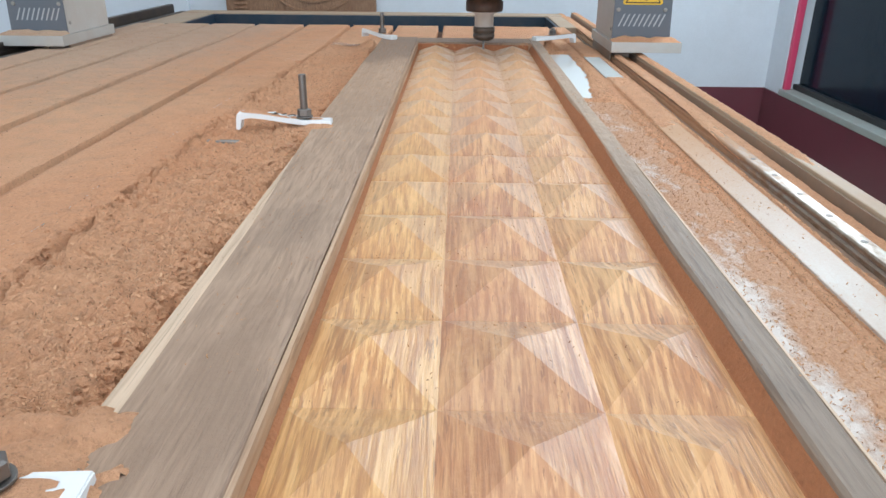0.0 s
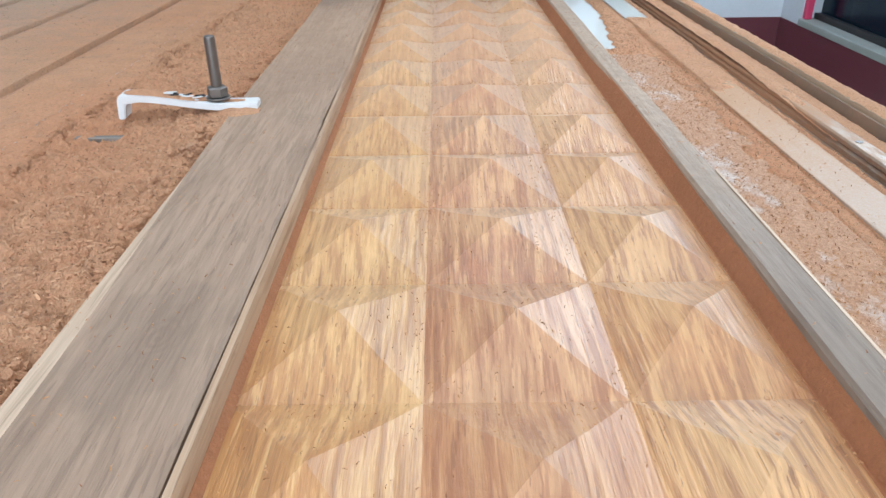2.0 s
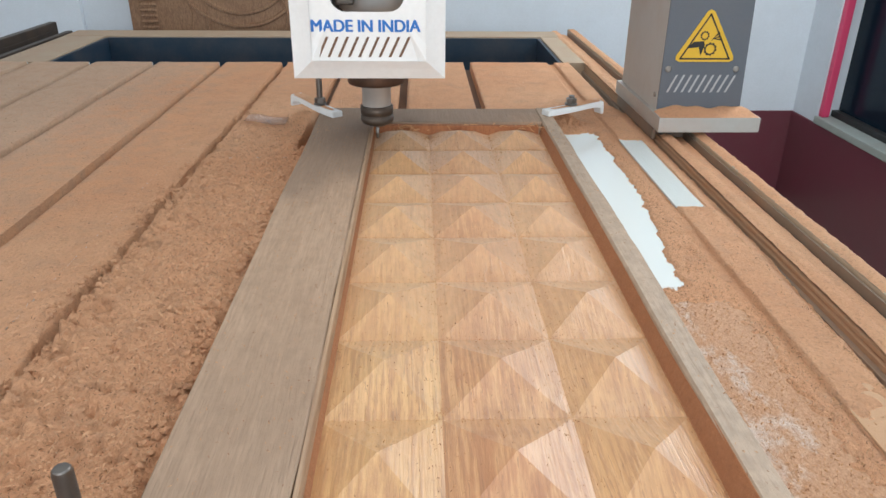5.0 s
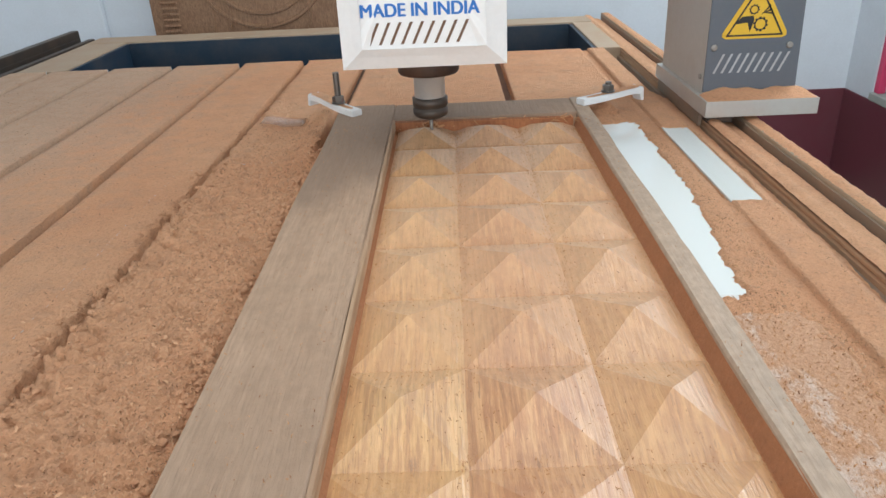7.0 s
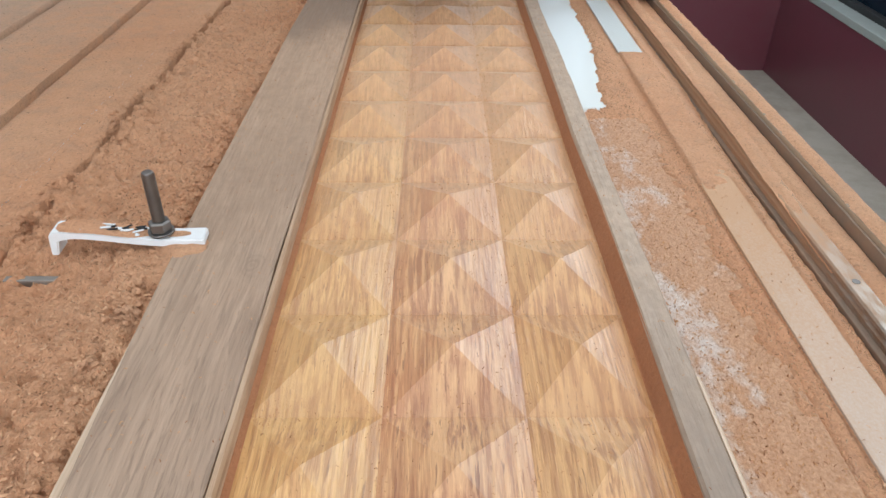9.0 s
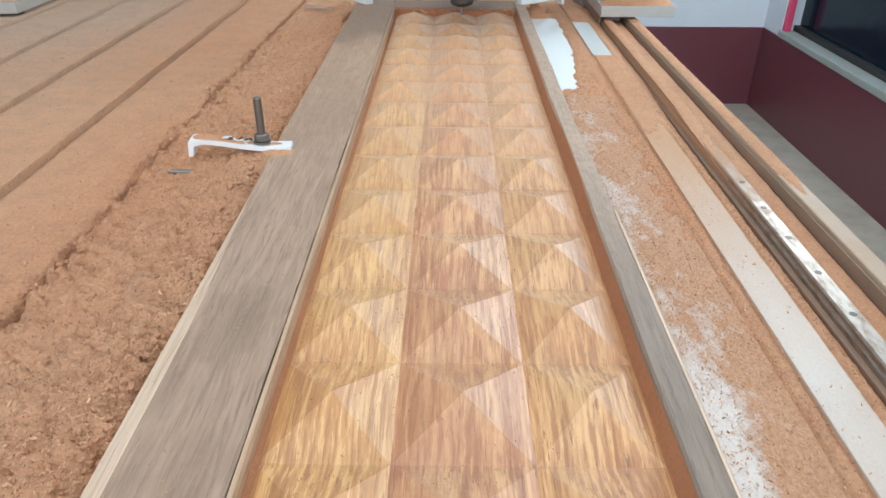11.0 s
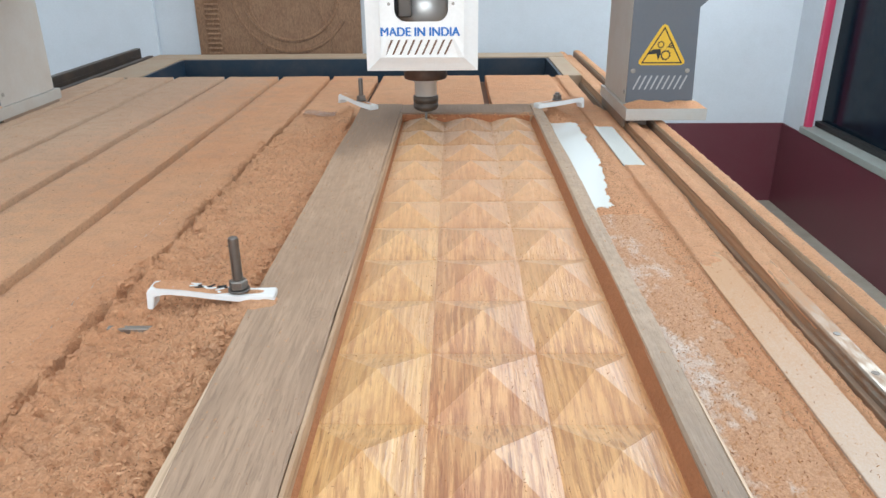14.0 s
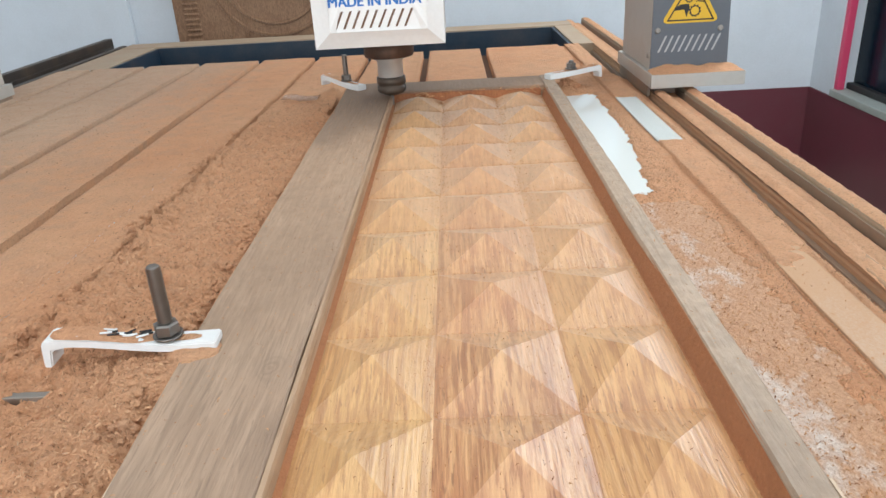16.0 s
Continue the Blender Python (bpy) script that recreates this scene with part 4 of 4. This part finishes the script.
def sign(parent, x, z, s, y):
    sg = part("warning_sign", prism([(x - 0.5 * s + 0.07 * s, z), (x + 0.43 * s, z), (x + 0.49 * s, z + 0.03 * s), (x + 0.49 * s, z + 0.09 * s), (x + 0.06 * s, z + 0.82 * s), (x, z + 0.85 * s), (x - 0.06 * s, z + 0.82 * s), (x - 0.49 * s, z + 0.09 * s), (x - 0.49 * s, z + 0.03 * s)], y - 0.0015, y), YELLOW, parent, "yellow triangular warning sign")
    e = y - 0.0017
    bm = None
    tri = [(x - 0.42 * s, z + 0.05 * s), (x + 0.42 * s, z + 0.05 * s), (x, z + 0.775 * s)]
    for (ax, az), (bx, bz) in zip(tri, tri[1:] + tri[:1]):
        d = Vector((bx - ax, bz - az)).normalized() * 0.013 * s
        nrm = Vector((-d.y, d.x))
        bm = prism([(ax - d.x - nrm.x, az - d.y - nrm.y), (bx + d.x - nrm.x, bz + d.y - nrm.y), (bx + d.x + nrm.x, bz + d.y + nrm.y), (ax - d.x + nrm.x, az - d.y + nrm.y)], e - 0.0002, e, bm)
    part("border", bm, BLACK, sg, "black border")

    def ring(cx, cz, r0, r1, b):
        n = 20
        for k in range(n):
            a0, a1 = 2 * math.pi * k / n, 2 * math.pi * (k + 1) / n
            q = r1 * (1.12 if k % 2 else 0.97)
            b = prism([(cx + r0 * math.cos(a0), cz + r0 * math.sin(a0)), (cx + q * math.cos(a0), cz + q * math.sin(a0)), (cx + q * math.cos(a1), cz + q * math.sin(a1)), (cx + r0 * math.cos(a1), cz + r0 * math.sin(a1))], e - 0.0002, e, b)
        return b
    bm = ring(x + 0.07 * s, z + 0.21 * s, 0.075 * s, 0.10 * s, None)
    bm = ring(x - 0.05 * s, z + 0.43 * s, 0.05 * s, 0.07 * s, bm)
    bm = prism([(x - 0.33 * s, z + 0.22 * s), (x - 0.22 * s, z + 0.33 * s), (x - 0.05 * s, z + 0.34 * s), (x - 0.03 * s, z + 0.27 * s), (x - 0.08 * s, z + 0.1 * s), (x - 0.13 * s, z + 0.24 * s)], e - 0.0002, e, bm)
    for k in range(3):
        bm = prism([(x + 0.06 * s, z + (0.34 + 0.02 * k) * s), (x + (0.18 + 0.03 * k) * s, z + (0.50 - 0.06 * k) * s), (x + (0.2 + 0.03 * k) * s, z + (0.47 - 0.06 * k) * s)], e - 0.0002, e, bm)
    part("pictogram", bm, BLACK, sg, "black pictogram of gears")


def column(side, xi):
    """One column: side +1 stands right of the bed. xi is its inner face."""
    def X(d):
        return xi + side * d
    col = part("column", prism([(X(0), 0.03), (X(0.168), 0.03), (X(0.160), 0.26), (X(0.215), 0.312), (X(0.215), 0.95), (X(0), 0.95)], GY, GY + 0.004, None, 0.0), GREYPANEL, gantry, "dark grey front panel")
    part("side_panel", slab((min(X(0), X(0.006)), GY + 0.0045, 0.026), (max(X(0), X(0.006)), GY + 0.27, 0.95)), GREYSIDE, gantry, "light grey inner side panel")
    part("rear_body", slab((min(X(0.0065), X(0.158)), GY + 0.0045, 0.03), (max(X(0.0065), X(0.158)), GY + 0.27, 0.95), 0.003), GREYSIDE, gantry)
    sign(col, X(0.080), 0.124, 0.115, GY)
    for dx in (0.012, 0.146):
        part("screw", lathe([(0.006, 0), (0.006, 0.002), (0.004, 0.003)], 12, None, pose(X(dx), GY, 0.11, 90)), STEEL, col, "round steel screw")
    for k in range(9):
        x = X(0.080) - 0.062 + 0.0145 * k
        part("vent_slot", prism([(x - 0.004, 0.064), (x, 0.064), (x + 0.015, 0.098), (x + 0.011, 0.098)], GY - 0.001, GY), VENTPALE, col, "slanted vent slot")
    for z in (0.055, 0.30):
        part("screw", lathe([(0.005, 0), (0.005, 0.003)], 10, None, pose(X(0), GY + 0.02, z, 0, -90 * side)), STEEL, gantry, "round steel screw")
    x0, x1 = min(X(-0.008), X(0.192)), max(X(-0.008), X(0.192))
    part("carriage_plate", slab((x0, GY - 0.05, -0.004), (x1, GY + 0.29, 0.025), 0.001), PLATE, gantry, "thick aluminium carriage plate")
    part("carriage_block", slab((min(X(0.004), X(0.05)), GY - 0.03, BED - 0.005), (max(X(0.004), X(0.05)), GY + 0.05, -0.0045), 0.002), DARKSTEEL, gantry, "dark linear bearing block")
    part("carriage_block", slab((min(X(0.004), X(0.05)), GY + 0.17, BED - 0.005), (max(X(0.004), X(0.05)), GY + 0.25, -0.0045), 0.002), DARKSTEEL, gantry, "dark linear bearing block")
    part("skirt", slab((min(X(-0.004), X(0.002)), GY - 0.005, -0.03), (max(X(-0.004), X(0.002)), GY + 0.28, -0.0045)), BROWNSTEEL, gantry)
    # sawdust lying on the plate
    bm = bmesh.new()
    n = 24
    g = {}
    for j in range(7):
        for i in range(n + 1):
            x = x0 + 0.002 + (x1 - x0 - 0.004) * i / n
            y = GY - 0.0495 + 0.0493 * j / 6
            h = 0.010 * smooth(0, 5, j) * (1.0 + 0.6 * noise.noise(Vector((x * 30, y * 40, side)))) * smooth(0, 2, min(i, n - i) + 0.3)
            g[i, j] = bm.verts.new((x, y, 0.0253 + h))
    for j in range(6):
        for i in range(n):
            f = bm.faces.new((g[i, j], g[i + 1, j], g[i + 1, j + 1], g[i, j + 1]))
            f.smooth = True
    part("sawdust", bm, DUST, gantry, "orange sawdust heaped on the plate")["kind"] = "stuff"


column(1, 0.478)
column(-1, -1.125)
part("cross_beam", slab((-1.13, GY + 0.06, 0.44), (0.49, GY + 0.26, 0.70), 0.006), GREYSIDE, gantry, "light grey cross beam")
for z in (0.47, 0.65):
    part("cross_rail", slab((-1.1, GY + 0.045, z - 0.01), (0.46, GY + 0.0595, z + 0.01), 0.002), STEEL, gantry, "ground steel rail")

# ---- router head, which runs along the beam ----
head = thing("router_carriage", "white router carriage with steel collet and cutting bit", "router", (0.14, 2.29, 0))
CX0, CX1, CZ0, CZ1, CF = -0.117, 0.118, 0.149, 0.62, -0.18
wx0, wz0, wx1, wz1 = -0.055, 0.250, 0.056, 0.40
inner = rounded(wx0, wz0, wx1, wz1, 0.024)
bx0, bx1, bz0, bz1 = CX0 + 0.026, CX1 - 0.024, CZ0 + 0.024, CZ1 - 0.024


bm = bmesh.new()
corners = [(bx1, bz1), (bx0, bz1), (bx0, bz0), (bx1, bz0)]
rim = []
for k, (cx, cz) in enumerate(corners):
    arc = inner[7 * k:7 * k + 7]
    first = (cx, arc[0][1]) if k % 2 == 0 else (arc[0][0], cz)
    last = (arc[6][0], cz) if k % 2 == 0 else (cx, arc[6][1])
    for i in range(7):
        p, q, t = (first, (cx, cz), i / 3) if i <= 3 else ((cx, cz), last, (i - 3) / 3)
        rim.append((p[0] + (q[0] - p[0]) * t, p[1] + (q[1] - p[1]) * t))
a = [bm.verts.new((x, CF, z)) for x, z in inner]
a2 = [bm.verts.new((x, CF + 0.004, z)) for x, z in inner]
b = [bm.verts.new((x, CF, z)) for x, z in rim]
for k in range(len(a)):
    j = (k + 1) % len(a)
    bm.faces.new((a[k], a[j], b[j], b[k]))
    bm.faces.new((a2[k], a2[j], a[j], a[k]))
o = [bm.verts.new((x, CF + 0.012, z)) for x, z in ((CX1, CZ1), (CX0, CZ1), (CX0, CZ0), (CX1, CZ0))]
r = [bm.verts.new((x, CF, z)) for x, z in corners]
for k in range(4):
    j = (k + 1) % 4
    bm.faces.new((r[k], r[j], o[j], o[k]))
q = [bm.verts.new((v.co.x, 0.085, v.co.z)) for v in o]
for k in range(4):
    j = (k + 1) % 4
    if k != 2:
        bm.faces.new((o[k], o[j], q[j], q[k]))
bmesh.ops.remove_doubles(bm, verts=bm.verts, dist=0.0003)
bmesh.ops.recalc_face_normals(bm, faces=bm.faces)
bmesh.ops.solidify(bm, geom=bm.faces[:], thickness=0.0018)
cover = part("cover", bm, WHITECOVER, head, "white sheet-metal cover with chamfered front and a window")
for k in range(9):
    x = -0.0735 + 0.0155 * k
    part("vent_slot", prism([(x - 0.0042, 0.184), (x, 0.184), (x + 0.0145, 0.214), (x + 0.0103, 0.214)], CF - 0.0006, CF + 0.0), VENTDARK, cover, "slanted dusty vent slot")
for x in (-0.066, 0.066):
    part("screw", lathe([(0.0035, 0), (0.003, 0.0025)], 10, None, pose(x, CF, 0.285, 90)), STEEL, cover)
fc = bpy.data.curves.new("lettering", "FONT")
fc.body, fc.size, fc.extrude, fc.align_x, fc.offset = "MADE IN INDIA", 0.0262, 0.0003, "CENTER", 0.0
tmp = new("lettering_source", fc)
bpy.context.view_layer.update()
me = bpy.data.meshes.new_from_object(tmp.evaluated_get(bpy.context.evaluated_depsgraph_get()))
bpy.data.objects.remove(tmp)
me.materials.clear()
me.materials.append(BLUEINK)
bold = bmesh.new()
for k in range(3):
    bold.from_mesh(me)
    bmesh.ops.translate(bold, verts=bold.verts[-len(me.vertices):], vec=(0.0010 * (k - 1), 0.0006 * (k % 2), 0.00005 * k))
bold.to_mesh(me)
bold.free()
wid = max(v.co.x for v in me.vertices) - min(v.co.x for v in me.vertices)
me.transform(pose(-0.003, CF - 0.0006, 0.2215, 90) @ Matrix.Diagonal((0.165 / wid, 0.95, 1, 1)))
ob = new("lettering", me)
ob.parent = cover
tagged(ob, label="blue printed words on the cover")
part("motor_body", lathe([(0.052, 0.15), (0.052, 0.24), (0.058, 0.244), (0.058, 0.30), (0.052, 0.304), (0.052, 0.42)], 32, None, Matrix.Translation((0.006, -0.07, 0))), NOSE, head, "grey spindle motor seen through the window")
part("back_plate", slab((CX0 + 0.004, 0.0555, 0.16), (CX1 - 0.004, 0.084, 0.62), 0.003), GREYPANEL, head)
lab = part("motor_label", slab((-0.030, -0.1535, 0.306), (0.002, -0.1502, 0.326), 0.001), WHITECOVER, head, "white label on the motor")
for x, z in ((0.020, 0.340), (0.010, 0.330), (0.022, 0.318), (0.012, 0.310)):
    part("fitting", lathe([(0.005, 0), (0.0065, 0.004), (0.0065, 0.012), (0.004, 0.016)], 6, None, pose(x, -0.150, z, 90)), BRASS, head, "brass coolant fitting")
part("terminal_block", slab((-0.050, -0.150, 0.256), (-0.022, -0.05, 0.296), 0.003), DARKSTEEL, head, "dark terminal block")
part("hose_bracket", slab((-0.040, -0.150, 0.300), (0.040, -0.05, 0.352), 0.006), PLATE, head, "pale bracket carrying the coolant fittings")
part("flange", lathe([(0.049, 0.106), (0.051, 0.110), (0.051, 0.132), (0.046, 0.136), (0.046, 0.15)], 32), RUST, head, "dark rusty spindle flange")
part("nose", lathe([(0.024, 0.062), (0.026, 0.066), (0.026, 0.098), (0.036, 0.102), (0.036, 0.107)], 28), NOSE, head, "bright steel spindle nose")
part("collet_nut", lathe([(0.016, 0.028), (0.027, 0.033), (0.030, 0.038), (0.030, 0.046), (0.028, 0.047), (0.028, 0.050), (0.030, 0.051), (0.030, 0.064), (0.024, 0.066)], 18), DARKSTEEL, head, "dark collet nut")
part("bit", lathe([(0.0012, 0.002), (0.003, 0.006), (0.003, 0.029)], 10), STEEL, head, "thin steel cutting bit")

# ---- board leaning on the wall ----
board = thing("carved_board", "dark brown carved wooden board leaning on the wall", "board")
part("board_body", slab((-1.14, 4.015, FLOOR), (-0.385, 4.045, 0.62), 0.004), BOARD, board)
for k in range(34):
    z = -0.12 + 0.0215 * k
    part("fluting", lathe([(0.0035, -0.032), (0.006, -0.026), (0.006, 0.026), (0.0035, 0.032)], 8, None, pose(-1.065, 4.0135, z, 0, 90)), BOARD, board)


def band(points, width, y0, y1):
    """One carved moulding that follows a line of x, z points."""
    bm = bmesh.new()
    rings = []
    for k, (x, z) in enumerate(points):
        p, q = points[max(0, k - 1)], points[min(len(points) - 1, k + 1)]
        d = Vector((q[0] - p[0], q[1] - p[1])).normalized() * width / 2
        rings.append([bm.verts.new(v) for v in ((x - d.y, y1, z + d.x), (x - d.y * 0.6, y0, z + d.x * 0.6), (x + d.y * 0.6, y0, z - d.x * 0.6), (x + d.y, y1, z - d.x))])
    for p, q in zip(rings, rings[1:]):
        for i in range(3):
            bm.faces.new((p[i], p[i + 1], q[i + 1], q[i]))
    bmesh.ops.recalc_face_normals(bm, faces=bm.faces)
    return bm


for rad, a0, a1 in ((0.22, 200, 372), (0.27, 190, 330)):
    part("carved_arc", band([(-0.70 + rad * math.cos(radians(a0 + (a1 - a0) * k / 24)), 0.22 + rad * math.sin(radians(a0 + (a1 - a0) * k / 24))) for k in range(25)], 0.016, 4.008, 4.016), BOARD, board, "carved curved moulding")
for x in (-0.93, -0.86, -0.55):
    part("carved_wave", band([(x + 0.03 * math.sin(k * 0.42), -0.1 + 0.024 * k) for k in range(26)], 0.01, 4.009, 4.016), BOARD, board, "carved flowing line")

# ---- movement ----
TURNS = [(-0.5, 0.255), (0.60, -0.085), (1.74, 0.255), (2.85, -0.085), (3.97, 0.260), (5.03, -0.085), (6.12, 0.255), (7.21, -0.085), (8.29, 0.255), (9.38, -0.085), (10.48, 0.255), (11.57, -0.085), (12.66, 0.255), (13.81, -0.085), (14.89, 0.262), (16.01, -0.087)]


def head_at(t):
    for (ta, xa), (tb, xb) in zip(TURNS, TURNS[1:]):
        if ta <= t <= tb:
            x = xa + (xb - xa) * (t - ta) / (tb - ta)
            break
    for xa, xb in COLS:
        if xa <= x <= xb:
            u = abs(2 * (x - xa) / (xb - xa) - 1)
            return pose(x, 2.29, 0.010 * (1 - u))
    return pose(x, 2.29, 0.0)


def motions():
    walk(head, [(k / 10, head_at(k / 10)) for k in range(161)])


motions()
